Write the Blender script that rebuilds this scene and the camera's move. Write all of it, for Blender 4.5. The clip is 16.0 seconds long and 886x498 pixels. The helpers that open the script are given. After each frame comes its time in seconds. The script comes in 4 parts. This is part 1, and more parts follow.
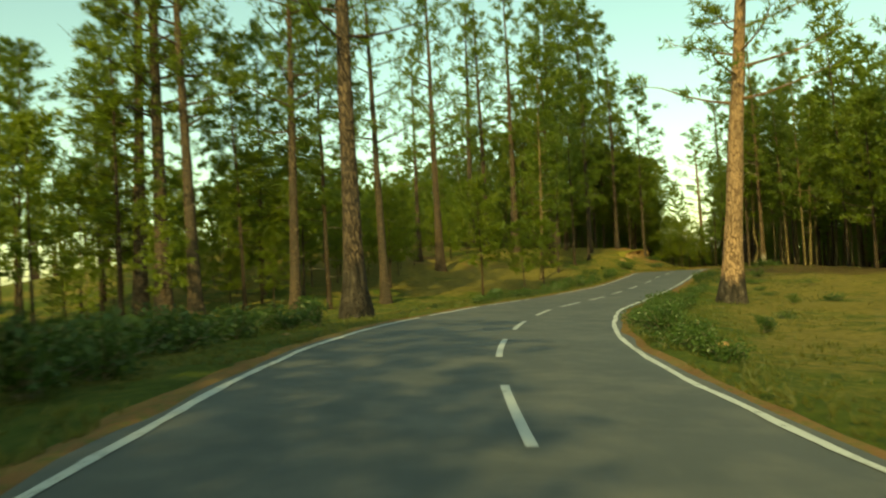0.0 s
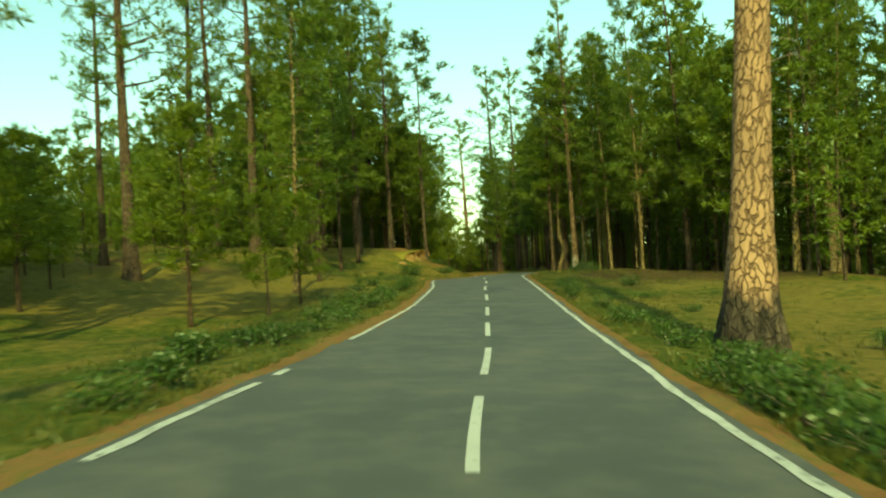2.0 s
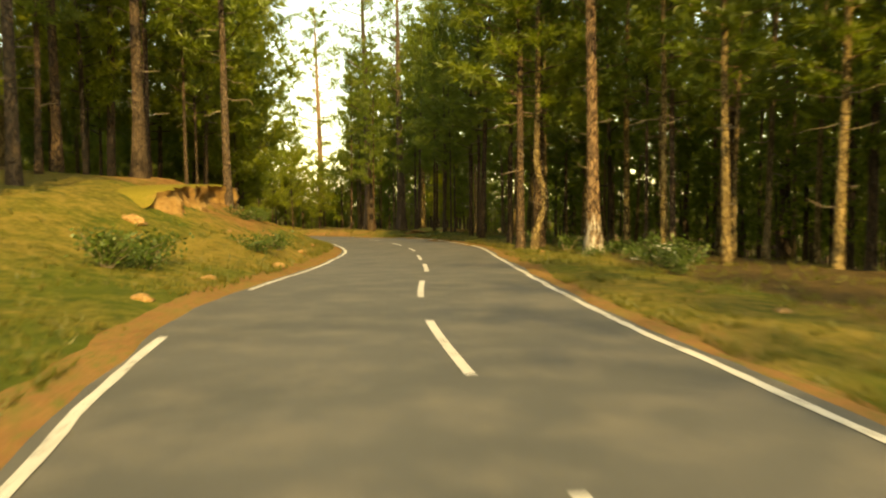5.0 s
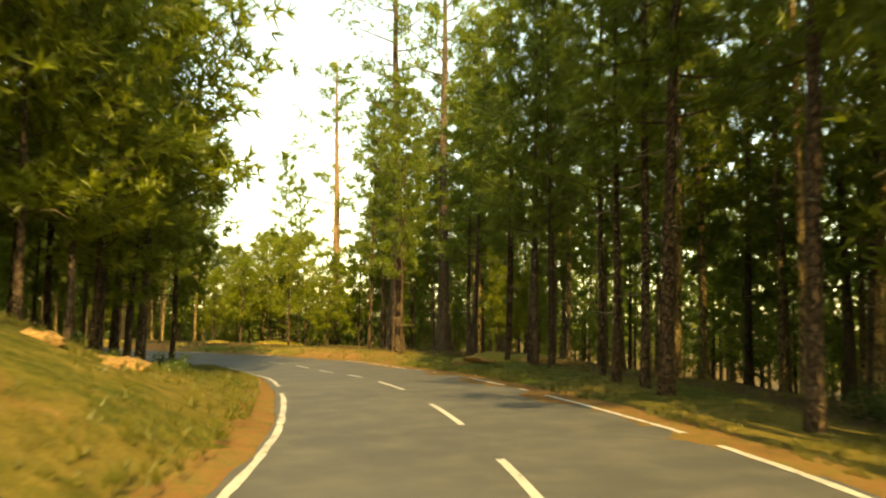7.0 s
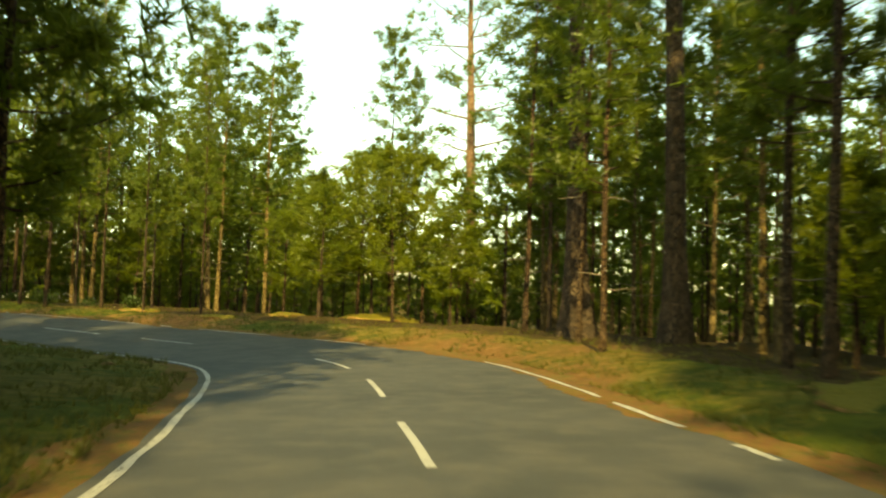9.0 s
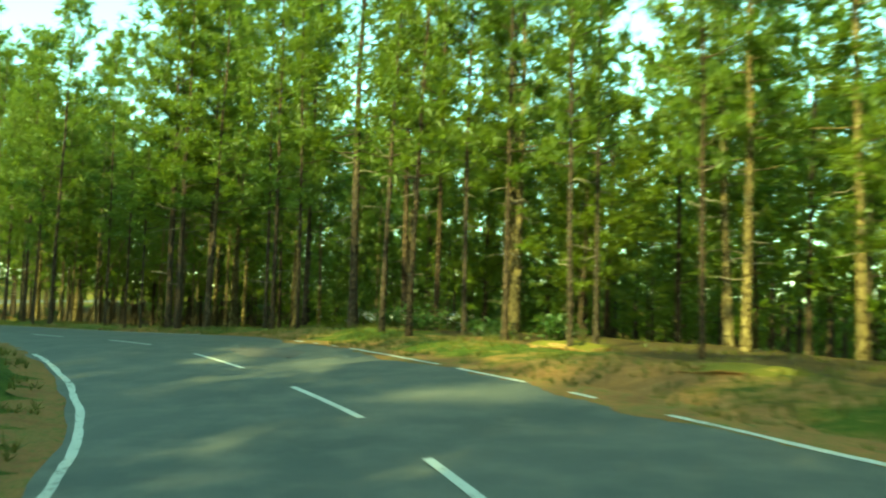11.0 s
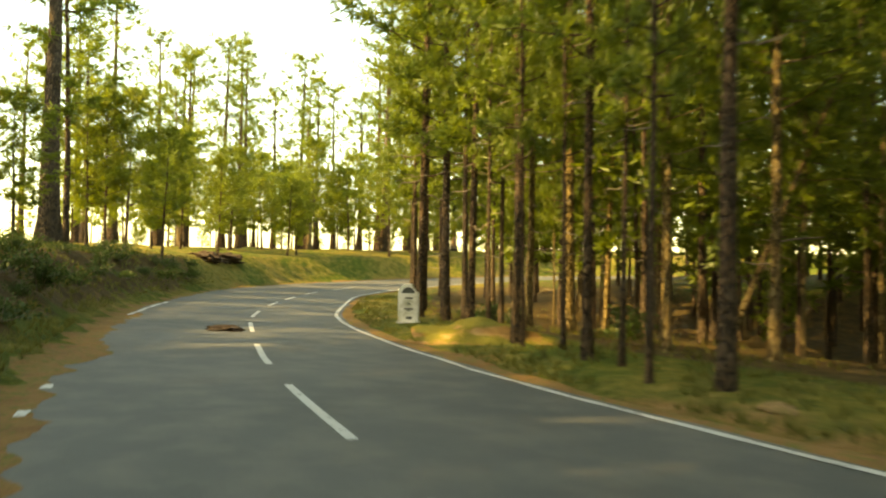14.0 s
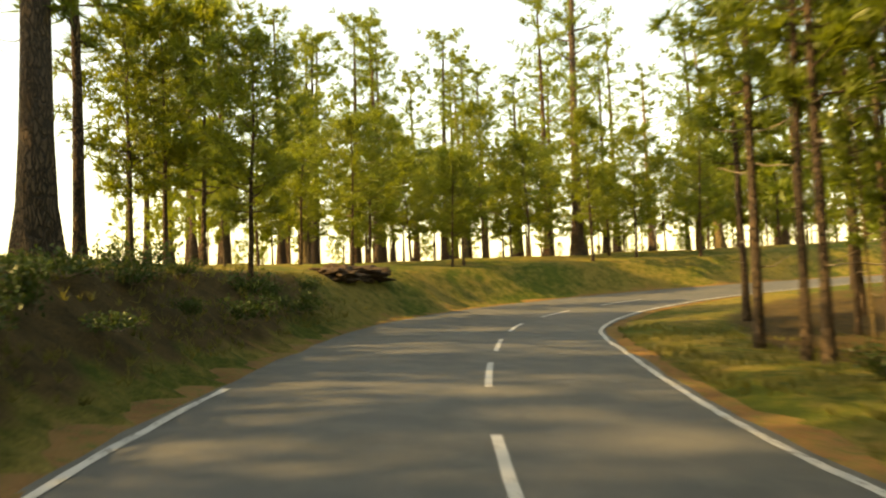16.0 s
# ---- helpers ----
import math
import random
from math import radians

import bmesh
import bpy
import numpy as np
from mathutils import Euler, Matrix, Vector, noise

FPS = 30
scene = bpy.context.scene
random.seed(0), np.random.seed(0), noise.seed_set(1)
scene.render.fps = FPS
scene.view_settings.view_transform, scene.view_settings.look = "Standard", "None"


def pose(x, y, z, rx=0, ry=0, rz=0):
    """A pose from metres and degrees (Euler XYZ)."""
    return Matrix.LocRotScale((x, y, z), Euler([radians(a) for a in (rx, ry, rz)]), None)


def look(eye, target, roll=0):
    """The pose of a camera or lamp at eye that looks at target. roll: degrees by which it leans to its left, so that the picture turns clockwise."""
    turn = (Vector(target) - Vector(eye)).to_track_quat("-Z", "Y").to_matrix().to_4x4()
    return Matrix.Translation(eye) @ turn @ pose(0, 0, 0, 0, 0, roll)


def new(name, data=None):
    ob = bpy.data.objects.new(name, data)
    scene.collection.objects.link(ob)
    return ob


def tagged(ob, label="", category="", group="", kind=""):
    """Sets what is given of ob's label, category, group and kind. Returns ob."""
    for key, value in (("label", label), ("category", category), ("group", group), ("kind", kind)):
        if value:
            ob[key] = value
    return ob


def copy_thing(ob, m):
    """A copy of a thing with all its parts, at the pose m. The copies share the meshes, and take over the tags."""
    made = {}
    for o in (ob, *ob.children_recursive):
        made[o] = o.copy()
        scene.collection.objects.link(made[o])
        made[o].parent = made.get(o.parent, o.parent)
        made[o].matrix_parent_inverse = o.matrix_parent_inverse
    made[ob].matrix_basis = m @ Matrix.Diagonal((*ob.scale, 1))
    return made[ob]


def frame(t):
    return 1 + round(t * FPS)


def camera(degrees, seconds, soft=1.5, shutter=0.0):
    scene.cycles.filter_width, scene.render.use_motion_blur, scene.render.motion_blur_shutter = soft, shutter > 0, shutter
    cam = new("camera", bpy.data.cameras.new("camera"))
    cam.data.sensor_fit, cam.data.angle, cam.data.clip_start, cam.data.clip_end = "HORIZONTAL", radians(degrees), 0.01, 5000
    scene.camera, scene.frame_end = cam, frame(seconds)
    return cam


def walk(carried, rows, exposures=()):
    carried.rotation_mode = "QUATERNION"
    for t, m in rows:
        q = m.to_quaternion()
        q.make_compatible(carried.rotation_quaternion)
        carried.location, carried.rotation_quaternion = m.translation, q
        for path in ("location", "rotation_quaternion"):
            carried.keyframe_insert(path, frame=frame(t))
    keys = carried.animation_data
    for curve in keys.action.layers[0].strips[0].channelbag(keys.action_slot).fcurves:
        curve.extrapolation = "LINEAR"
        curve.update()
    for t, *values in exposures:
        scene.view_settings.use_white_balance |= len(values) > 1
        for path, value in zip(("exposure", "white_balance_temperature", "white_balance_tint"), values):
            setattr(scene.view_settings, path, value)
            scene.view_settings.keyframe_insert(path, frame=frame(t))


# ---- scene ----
cam = camera(58.3, 16.0, soft=2.0, shutter=0.35)
PATH = [
    (0, (-0.001, 0.000, 1.833), (-0.001, 1.999, 1.889), -2.8),
    (0.5, (-0.190, 5.827, 1.876), (-0.003, 7.818, 1.876), -3.1),
    (1, (0.115, 12.171, 1.917), (0.514, 14.129, 1.998), -3.4),
    (1.5, (1.074, 18.098, 1.805), (1.591, 20.028, 1.866), -3.3),
    (2, (2.29, 23.46, 1.772), (2.921, 25.358, 1.813), -3.0),
    (2.5, (3.967, 28.845, 1.710), (4.688, 30.711, 1.740), -2.7),
    (3, (5.670, 34.051, 1.724), (6.482, 35.879, 1.718), -2.6),
    (3.2, (6.521, 36.256, 1.728), (7.367, 38.068, 1.698), -2.1),
    (3.9, (9.88, 44.9, 1.77), (10.80, 46.68, 1.69), -0.9),
    (4.6, (13.55, 54.65, 2.02), (14.51, 56.405, 1.925), -0.6),
    (5.3, (17.095, 64.630, 2.339), (18.070, 66.374, 2.239), -0.4),
    (5.5, (18.404, 67.274, 2.301), (19.372, 69.021, 2.206), -0.4),
    (6, (21.246, 73.095, 2.194), (22.197, 74.854, 2.203), 0.6),
    (6.5, (23.602, 77.816, 2.102), (24.515, 79.590, 2.240), 0.9),
    (7, (26.081, 83.084, 2.102), (26.969, 84.866, 2.290), 0.9),
    (7.5, (28.469, 88.547, 1.974), (29.324, 90.347, 2.146), 1.3),
    (8, (30.650, 93.918, 1.950), (31.444, 95.750, 2.072), 1.3),
    (8.2, (31.240, 96.343, 1.953), (32.011, 98.185, 2.055), 1.3),
    (8.9, (33.72, 104.18, 1.845), (34.28, 105.946, 1.939), 1.7),
    (9.6, (35.8, 112.5, 1.527), (36.04, 114.260, 1.677), 1.9),
    (10.3, (37.817, 121.541, 1.258), (37.514, 123.510, 1.442), 1.5),
    (10.5, (37.101, 124.044, 1.229), (36.678, 125.991, 1.407), 1.3),
    (11, (34.690, 129.895, 1.127), (33.977, 131.757, 1.286), 1.8),
    (11.5, (31.755, 134.557, 1.000), (30.810, 136.313, 1.156), 4.0),
    (12, (27.821, 138.865, 1.286), (26.677, 140.503, 1.383), 3.6),
    (12.5, (23.300, 142.587, 1.372), (22.017, 144.121, 1.427), 3.4),
    (13, (18.471, 145.692, 1.291), (17.076, 147.126, 1.324), 2.7),
    (13.5, (13.362, 148.376, 1.221), (11.883, 149.722, 1.259), 2.0),
    (14, (8.632, 150.489, 1.259), (7.087, 151.758, 1.322), 1.0),
    (14.5, (4.691, 152.158, 1.317), (3.108, 153.377, 1.402), 0.2),
    (15, (0.348, 153.969, 1.325), (-1.266, 155.146, 1.422), -0.6),
    (15.5, (-3.973, 155.933, 1.272), (-5.637, 157.038, 1.374), -1.3),
    (16, (-8.801, 158.167, 1.339), (-10.531, 159.165, 1.438), -1.9),
]
# stops, kelvin and tint, as the clip's camera drifts
EXPOSURES = [(0, 0.78, 15000, -30), (0.4, 1.0, 16200, -35), (1.0, 1.2, 16200, -36), (2.2, 1.02, 11440, -52), (3.2, 0.95, 9884, -60), (5.3, 1.9, 22360, 5), (6.5, 2.15, 22360, 5),
             (8.2, 1.7, 13312, -23), (10.3, 1.7, 26000, -4), (10.6, 2.1, 21000, -23), (11.0, 2.55, 10608, -60), (11.5, 2.75, 10816, -43), (11.9, 2.68, 13400, -28),
             (12.4, 2.62, 17600, -17), (13.5, 2.66, 22000, 0), (14.2, 2.54, 20200, -1), (16, 2.02, 20200, 9)]

walk(cam, [(t, look(eye, target, roll)) for t, eye, target, roll in PATH], EXPOSURES)

# ---- sky and sun: a low afternoon sun behind the first stretch of road ----
SUN_AZIMUTH, SUN_HEIGHT = 198.0, 30.0
world = bpy.data.worlds.new("world")
scene.world = world
world.use_nodes = True
sky = world.node_tree.nodes.new("ShaderNodeTexSky")
sky.sky_type, sky.sun_disc = "NISHITA", False
sky.sun_elevation, sky.sun_rotation = radians(SUN_HEIGHT), radians(SUN_AZIMUTH)
sky.air_density, sky.dust_density, sky.ozone_density = 1.1, 1.1, 2.5
world.node_tree.links.new(sky.outputs[0], world.node_tree.nodes["Background"].inputs[0])
world.node_tree.nodes["Background"].inputs[1].default_value = 0.15
sun = new("sun", bpy.data.lights.new("sun", "SUN"))
sun.data.energy, sun.data.angle, sun.data.color = 2.6, radians(0.8), (1.0, 0.83, 0.57)
toward = Vector((math.sin(radians(SUN_AZIMUTH)), math.cos(radians(SUN_AZIMUTH)), math.tan(radians(SUN_HEIGHT))))
sun.matrix_world = look(toward * 100, (0, 0, 0))


# ---- materials ----
class Mat:
    """A node material put together step by step."""

    def __init__(self, name):
        self.m = bpy.data.materials.new(name)
        self.m.use_nodes = True
        self.t = self.m.node_tree
        self.bsdf = self.t.nodes["Principled BSDF"]
        self.at = self.add("ShaderNodeTexCoord").outputs["Object"]

    def add(self, kind, **given):
        n = self.t.nodes.new(kind)
        for key, value in given.items():
            n.inputs[key].default_value = value
        return n

    def link(self, a, b):
        self.t.links.new(a, b)

    def noise(self, scale, detail=4.0, rough=0.6, stretch=None, where=None):
        n = self.add("ShaderNodeTexNoise", Scale=scale, Detail=detail, Roughness=rough)
        src = where or self.at
        if stretch:
            mp = self.add("ShaderNodeMapping")
            mp.inputs["Scale"].default_value = stretch
            self.link(src, mp.inputs[0])
            src = mp.outputs[0]
        self.link(src, n.inputs["Vector"])
        return n.outputs["Fac"]

    def ramp(self, fac, stops):
        r = self.add("ShaderNodeValToRGB")
        e = r.color_ramp.elements
        while len(e) < len(stops):
            e.new(0.5)
        for k, (p, c) in zip(e, stops):
            k.position, k.color = p, (*c, 1) if len(c) == 3 else c
        self.link(fac, r.inputs[0])
        return r.outputs[0]

    def mix(self, fac, a, b, way="MIX"):
        n = self.t.nodes.new("ShaderNodeMix")
        n.data_type, n.blend_type = "RGBA", way
        for value, slot in ((fac, 0), (a, 6), (b, 7)):
            if isinstance(value, (int, float)):
                n.inputs[slot].default_value = value
            elif isinstance(value, tuple):
                n.inputs[slot].default_value = (*value, 1)
            else:
                self.link(value, n.inputs[slot])
        return n.outputs[2]

    def maths(self, op, a, b=0.0):
        n = self.t.nodes.new("ShaderNodeMath")
        n.operation = op
        for value, slot in ((a, 0), (b, 1)):
            if isinstance(value, (int, float)):
                n.inputs[slot].default_value = value
            else:
                self.link(value, n.inputs[slot])
        return n.outputs[0]

    def bump(self, height, strength=0.5, depth=0.02, after=None):
        b = self.add("ShaderNodeBump", Strength=strength, Distance=depth)
        self.link(height, b.inputs["Height"])
        if after is not None:
            self.link(after, b.inputs["Normal"])
        return b.outputs[0]

    def done(self, colour, rough=0.8, normal=None, spec=0.3):
        self.link(colour, self.bsdf.inputs["Base Color"])
        if isinstance(rough, (int, float)):
            self.bsdf.inputs["Roughness"].default_value = rough
        else:
            self.link(rough, self.bsdf.inputs["Roughness"])
        self.bsdf.inputs["Specular IOR Level"].default_value = spec
        if normal is not None:
            self.link(normal, self.bsdf.inputs["Normal"])
        return self.m


def asphalt_material():
    m = Mat("asphalt")
    grain = m.noise(90, 3, 0.7)
    patch = m.noise(0.35, 5, 0.6)
    streak = m.noise(1.4, 4, 0.6)
    c = m.ramp(patch, [(0.3, (0.060, 0.064, 0.061)), (0.7, (0.092, 0.093, 0.086))])
    c = m.mix(m.ramp(streak, [(0.45, (0, 0, 0)), (0.75, (1, 1, 1))]), c, (0.118, 0.112, 0.096))
    c = m.mix(0.55, c, m.ramp(grain, [(0.3, (0.3, 0.3, 0.3)), (0.7, (0.7, 0.7, 0.69))]), "OVERLAY")
    return m.done(c, 0.72, m.bump(grain, 0.5, 0.006), 0.35)


def paint_material(name, tone=(0.52, 0.52, 0.49), worn=0.42):
    m = Mat(name)
    wear = m.noise(9, 6, 0.75)
    broad = m.noise(0.8, 3, 0.6)
    c = m.ramp(broad, [(0.3, tuple(0.8 * v for v in tone)), (0.7, tone)])
    w = m.maths("ADD", wear, m.maths("MULTIPLY", broad, 0.25))
    c = m.mix(m.ramp(w, [(worn, (1, 1, 1)), (worn + 0.07, (0, 0, 0))]), c, (0.10, 0.097, 0.085))
    return m.done(c, 0.65, m.bump(wear, 0.3, 0.004))


def earth_material():
    m = Mat("red_earth")
    a, b, g = m.noise(1.1, 5, 0.65), m.noise(7, 5, 0.7), m.noise(45, 3, 0.7)
    c = m.ramp(a, [(0.25, (0.13, 0.068, 0.032)), (0.5, (0.22, 0.115, 0.048)), (0.75, (0.17, 0.13, 0.045))])
    c = m.mix(m.ramp(b, [(0.5, (0, 0, 0)), (0.65, (1, 1, 1))]), c, (0.10, 0.115, 0.03))
    c = m.mix(0.6, c, m.ramp(g, [(0.3, (0.25, 0.25, 0.25)), (0.7, (0.75, 0.75, 0.75))]), "OVERLAY")
    return m.done(c, 0.95, m.bump(m.maths("ADD", b, m.maths("MULTIPLY", g, 0.4)), 0.7, 0.04), 0.1)


def ground_material():
    """Cropped grass, dry grass and needle litter, laid by the land's own cover attribute; the litter also darkens one
    shaded bank.
    """
    m = Mat("forest_ground")
    cover = m.t.nodes.new("ShaderNodeAttribute")
    cover.attribute_name = "cover"
    rgb = m.t.nodes.new("ShaderNodeSeparateColor")
    m.link(cover.outputs["Color"], rgb.inputs[0])
    a, b, g = m.noise(0.22, 5, 0.6), m.noise(2.6, 6, 0.7), m.noise(28, 4, 0.75)
    green = m.ramp(b, [(0.25, (0.036, 0.056, 0.011)), (0.5, (0.075, 0.098, 0.018)), (0.78, (0.135, 0.13, 0.028))])
    dry = m.ramp(b, [(0.25, (0.095, 0.085, 0.021)), (0.5, (0.18, 0.142, 0.038)), (0.8, (0.26, 0.195, 0.068))])
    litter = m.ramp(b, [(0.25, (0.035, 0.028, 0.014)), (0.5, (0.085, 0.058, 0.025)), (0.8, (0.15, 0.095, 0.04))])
    soil = m.ramp(b, [(0.25, (0.15, 0.078, 0.033)), (0.55, (0.25, 0.135, 0.055)), (0.8, (0.34, 0.21, 0.095))])
    edge = lambda f, w: m.ramp(m.maths("ADD", m.maths("MULTIPLY", m.maths("SUBTRACT", m.maths("ADD", a, m.maths("MULTIPLY", b, 0.5)), 0.75), w), f),
                               [(0.38, (0, 0, 0)), (0.62, (1, 1, 1))])
    c = m.mix(edge(rgb.outputs[0], 1.3), green, dry)
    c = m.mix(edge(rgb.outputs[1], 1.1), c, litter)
    c = m.mix(edge(rgb.outputs[2], 1.6), c, soil)
    c = m.mix(0.7, c, m.ramp(g, [(0.28, (0.18, 0.18, 0.18)), (0.72, (0.8, 0.8, 0.8))]), "OVERLAY")
    n = m.bump(g, 0.8, 0.05, m.bump(b, 0.7, 0.15))
    return m.done(c, 0.95, n, 0.1)


def bark_material(name, ridge, face, fleck, plates=1.0, scorch=0.0, white=False, furrow=0.2):
    """Plated pine bark: dark furrows round long scales, paler where the flakes have come away."""
    m = Mat(name)
    vor = m.t.nodes.new("ShaderNodeTexVoronoi")
    vor.feature = "DISTANCE_TO_EDGE"
    vor.inputs["Scale"].default_value = 9.5 * plates
    bend = m.add("ShaderNodeMapping")
    bend.inputs["Scale"].default_value = (1.0, 1.0, 0.24)
    warp = m.add("ShaderNodeTexNoise", Scale=3.5, Detail=3.0)
    m.link(m.at, warp.inputs["Vector"])
    joined = m.t.nodes.new("ShaderNodeVectorMath")
    joined.operation = "MULTIPLY_ADD"
    m.link(warp.outputs["Color"], joined.inputs[0])
    joined.inputs[1].default_value = (0.22, 0.22, 0.3)
    m.link(m.at, joined.inputs[2])
    m.link(joined.outputs[0], bend.inputs[0])
    m.link(bend.outputs[0], vor.inputs["Vector"])
    plate = m.ramp(vor.outputs["Distance"], [(0.02, (0, 0, 0)), (furrow, (1, 1, 1))])
    fine = m.noise(16, 5, 0.7, (1, 1, 0.35))
    broad = m.noise(0.9, 4, 0.6)
    c = m.ramp(fine, [(0.3, face), (0.72, fleck)])
    info = m.t.nodes.new("ShaderNodeObjectInfo")
    c = m.mix(plate, ridge, c)
    c = m.mix(m.ramp(broad, [(0.42, (0, 0, 0)), (0.7, (0.75, 0.75, 0.75))]), c, tuple(0.55 * v + 0.02 for v in face))
    c = m.mix(m.maths("MULTIPLY", info.outputs["Random"], 0.45), c, (0.10, 0.085, 0.07))
    if scorch or white:
        pos = m.t.nodes.new("ShaderNodeSeparateXYZ")
        m.link(m.at, pos.inputs[0])
        low = m.maths("ADD", pos.outputs[2], m.maths("MULTIPLY", m.noise(2.2, 4, 0.7, (1, 1, 0.3)), 1.6))
        top = scorch or 1.9
        mask = m.ramp(m.maths("DIVIDE", low, top + 1.6), [(0.55, (1, 1, 1)), (0.66, (0, 0, 0))])
        if white:
            mask = m.mix(1.0, mask, m.ramp(m.noise(4.5, 5, 0.75, (1, 1, 0.4)), [(0.44, (0, 0, 0)), (0.58, (0.8, 0.8, 0.8))]), "MULTIPLY")
        c = m.mix(mask, c, (0.62, 0.6, 0.55) if white else m.ramp(m.noise(5, 5, 0.7, (1, 1, 0.12)), [(0.38, (0.016, 0.014, 0.012)), (0.68, (0.11, 0.085, 0.066))]))
    return m.done(c, 0.92, m.bump(m.maths("ADD", m.maths("MULTIPLY", plate, 1.0), m.maths("MULTIPLY", fine, 0.5)), 1.0, 0.07), 0.12)


def leaf_material(name, dark, mid, pale, glow=0.38):
    """Needles and leaves: light comes partly through them; each blade and each plant has a tint of its own."""
    m = Mat(name)
    geo = m.t.nodes.new("ShaderNodeNewGeometry")
    info = m.t.nodes.new("ShaderNodeObjectInfo")
    c = m.ramp(geo.outputs["Random Per Island"], [(0.0, dark), (0.55, mid), (1.0, pale)])
    c = m.mix(0.45, c, mid)
    patch = m.noise(0.8, 3, 0.6)
    c = m.mix(m.ramp(patch, [(0.38, (0, 0, 0)), (0.68, (0.75, 0.75, 0.75))]), c, pale)
    c = m.mix(m.maths("MULTIPLY", info.outputs["Random"], 0.4), c, dark)
    diff, thru, gloss = (m.t.nodes.new("ShaderNodeBsdf" + k) for k in ("Diffuse", "Translucent", "Glossy"))
    m.link(c, diff.inputs[0])
    m.link(m.mix(0.5, c, pale), thru.inputs[0])
    gloss.inputs["Roughness"].default_value = 0.45
    gloss.inputs[0].default_value = (0.5, 0.55, 0.5, 1)
    one, two = m.t.nodes.new("ShaderNodeMixShader"), m.t.nodes.new("ShaderNodeMixShader")
    one.inputs[0].default_value, two.inputs[0].default_value = glow, 0.05
    m.link(diff.outputs[0], one.inputs[1])
    m.link(thru.outputs[0], one.inputs[2])
    m.link(one.outputs[0], two.inputs[1])
    m.link(gloss.outputs[0], two.inputs[2])
    m.link(two.outputs[0], m.t.nodes["Material Output"].inputs[0])
    return m.m


def bank_material():
    """Raw ochre earth with stony streaks, grassed over on top."""
    m = Mat("raw_bank")
    a, b, g = m.noise(1.2, 6, 0.7, (1, 1, 2.2)), m.noise(5, 6, 0.75), m.noise(30, 4, 0.75)
    c = m.ramp(a, [(0.3, (0.15, 0.078, 0.032)), (0.5, (0.30, 0.175, 0.072)), (0.72, (0.44, 0.29, 0.14))])
    c = m.mix(m.ramp(b, [(0.5, (0, 0, 0)), (0.7, (0.8, 0.8, 0.8))]), c, (0.14, 0.08, 0.035))
    geo = m.t.nodes.new("ShaderNodeNewGeometry")
    up = m.t.nodes.new("ShaderNodeSeparateXYZ")
    m.link(geo.outputs["Normal"], up.inputs[0])
    grass = m.ramp(g, [(0.3, (0.10, 0.10, 0.02)), (0.7, (0.26, 0.21, 0.05))])
    top = m.maths("ADD", up.outputs[2], m.maths("MULTIPLY", m.maths("SUBTRACT", b, 0.5), 0.9))
    c = m.mix(m.ramp(top, [(0.62, (0, 0, 0)), (0.82, (1, 1, 1))]), c, grass)
    return m.done(c, 0.95, m.bump(m.maths("ADD", b, m.maths("MULTIPLY", g, 0.4)), 0.9, 0.09), 0.1)


def stained_material():
    """Old limewash with grey-green stains and chips."""
    m = Mat("stained_limewash")
    a, b, g = m.noise(2.6, 5, 0.65), m.noise(11, 6, 0.75), m.noise(60, 3, 0.7)
    c = m.ramp(a, [(0.35, (0.40, 0.39, 0.29)), (0.5, (0.66, 0.65, 0.58)), (0.65, (0.76, 0.75, 0.70))])
    c = m.mix(m.ramp(b, [(0.62, (0, 0, 0)), (0.7, (0.8, 0.8, 0.8))]), c, (0.22, 0.2, 0.15))
    return m.done(c, 0.85, m.bump(m.maths("ADD", b, m.maths("MULTIPLY", g, 0.3)), 0.5, 0.008))


def plain_material(name, colour, rough=0.8, vary=0.25, scale=6.0, depth=0.01):
    m = Mat(name)
    n = m.noise(scale, 5, 0.65)
    c = m.ramp(n, [(0.3, tuple(v * (1 - vary) for v in colour)), (0.7, tuple(min(1, v * (1 + vary)) for v in colour))])
    return m.done(c, rough, m.bump(n, 0.5, depth), 0.25)


ASPHALT = asphalt_material()
LINE_PAINT = paint_material("worn_line_paint", worn=0.5)
DASH_PAINT = paint_material("centre_paint", worn=0.46)
EARTH = earth_material()
GROUND = ground_material()
BARK_OLD = bark_material("old_pine_bark", (0.042, 0.03, 0.022), (0.13, 0.087, 0.056), (0.24, 0.16, 0.104), plates=1.4)
BARK_SCORCHED = bark_material("scorched_pine_bark", (0.018, 0.013, 0.011), (0.11, 0.074, 0.05), (0.23, 0.15, 0.098), scorch=2.6)
BARK_LIMED = bark_material("limed_pine_bark", (0.04, 0.027, 0.02), (0.22, 0.13, 0.08), (0.36, 0.25, 0.16), white=True)
BARK_POLE = bark_material("pole_pine_bark", (0.026, 0.018, 0.013), (0.115, 0.07, 0.042), (0.21, 0.135, 0.082), plates=1.9)
BARK_PALE = bark_material("pale_pine_bark", (0.17, 0.095, 0.058), (0.33, 0.19, 0.112), (0.46, 0.29, 0.18), plates=1.15, scorch=1.6, furrow=0.11)
BARK_YELLOW = bark_material("yellow_pine_bark", (0.10, 0.068, 0.03), (0.27, 0.19, 0.085), (0.40, 0.30, 0.15), plates=1.2)
TWIG = plain_material("dead_twig", (0.21, 0.17, 0.13), 0.9, 0.35, 12)
NEEDLES = leaf_material("pine_needles", (0.046, 0.079, 0.012), (0.124, 0.180, 0.026), (0.238, 0.281, 0.039), 0.5)
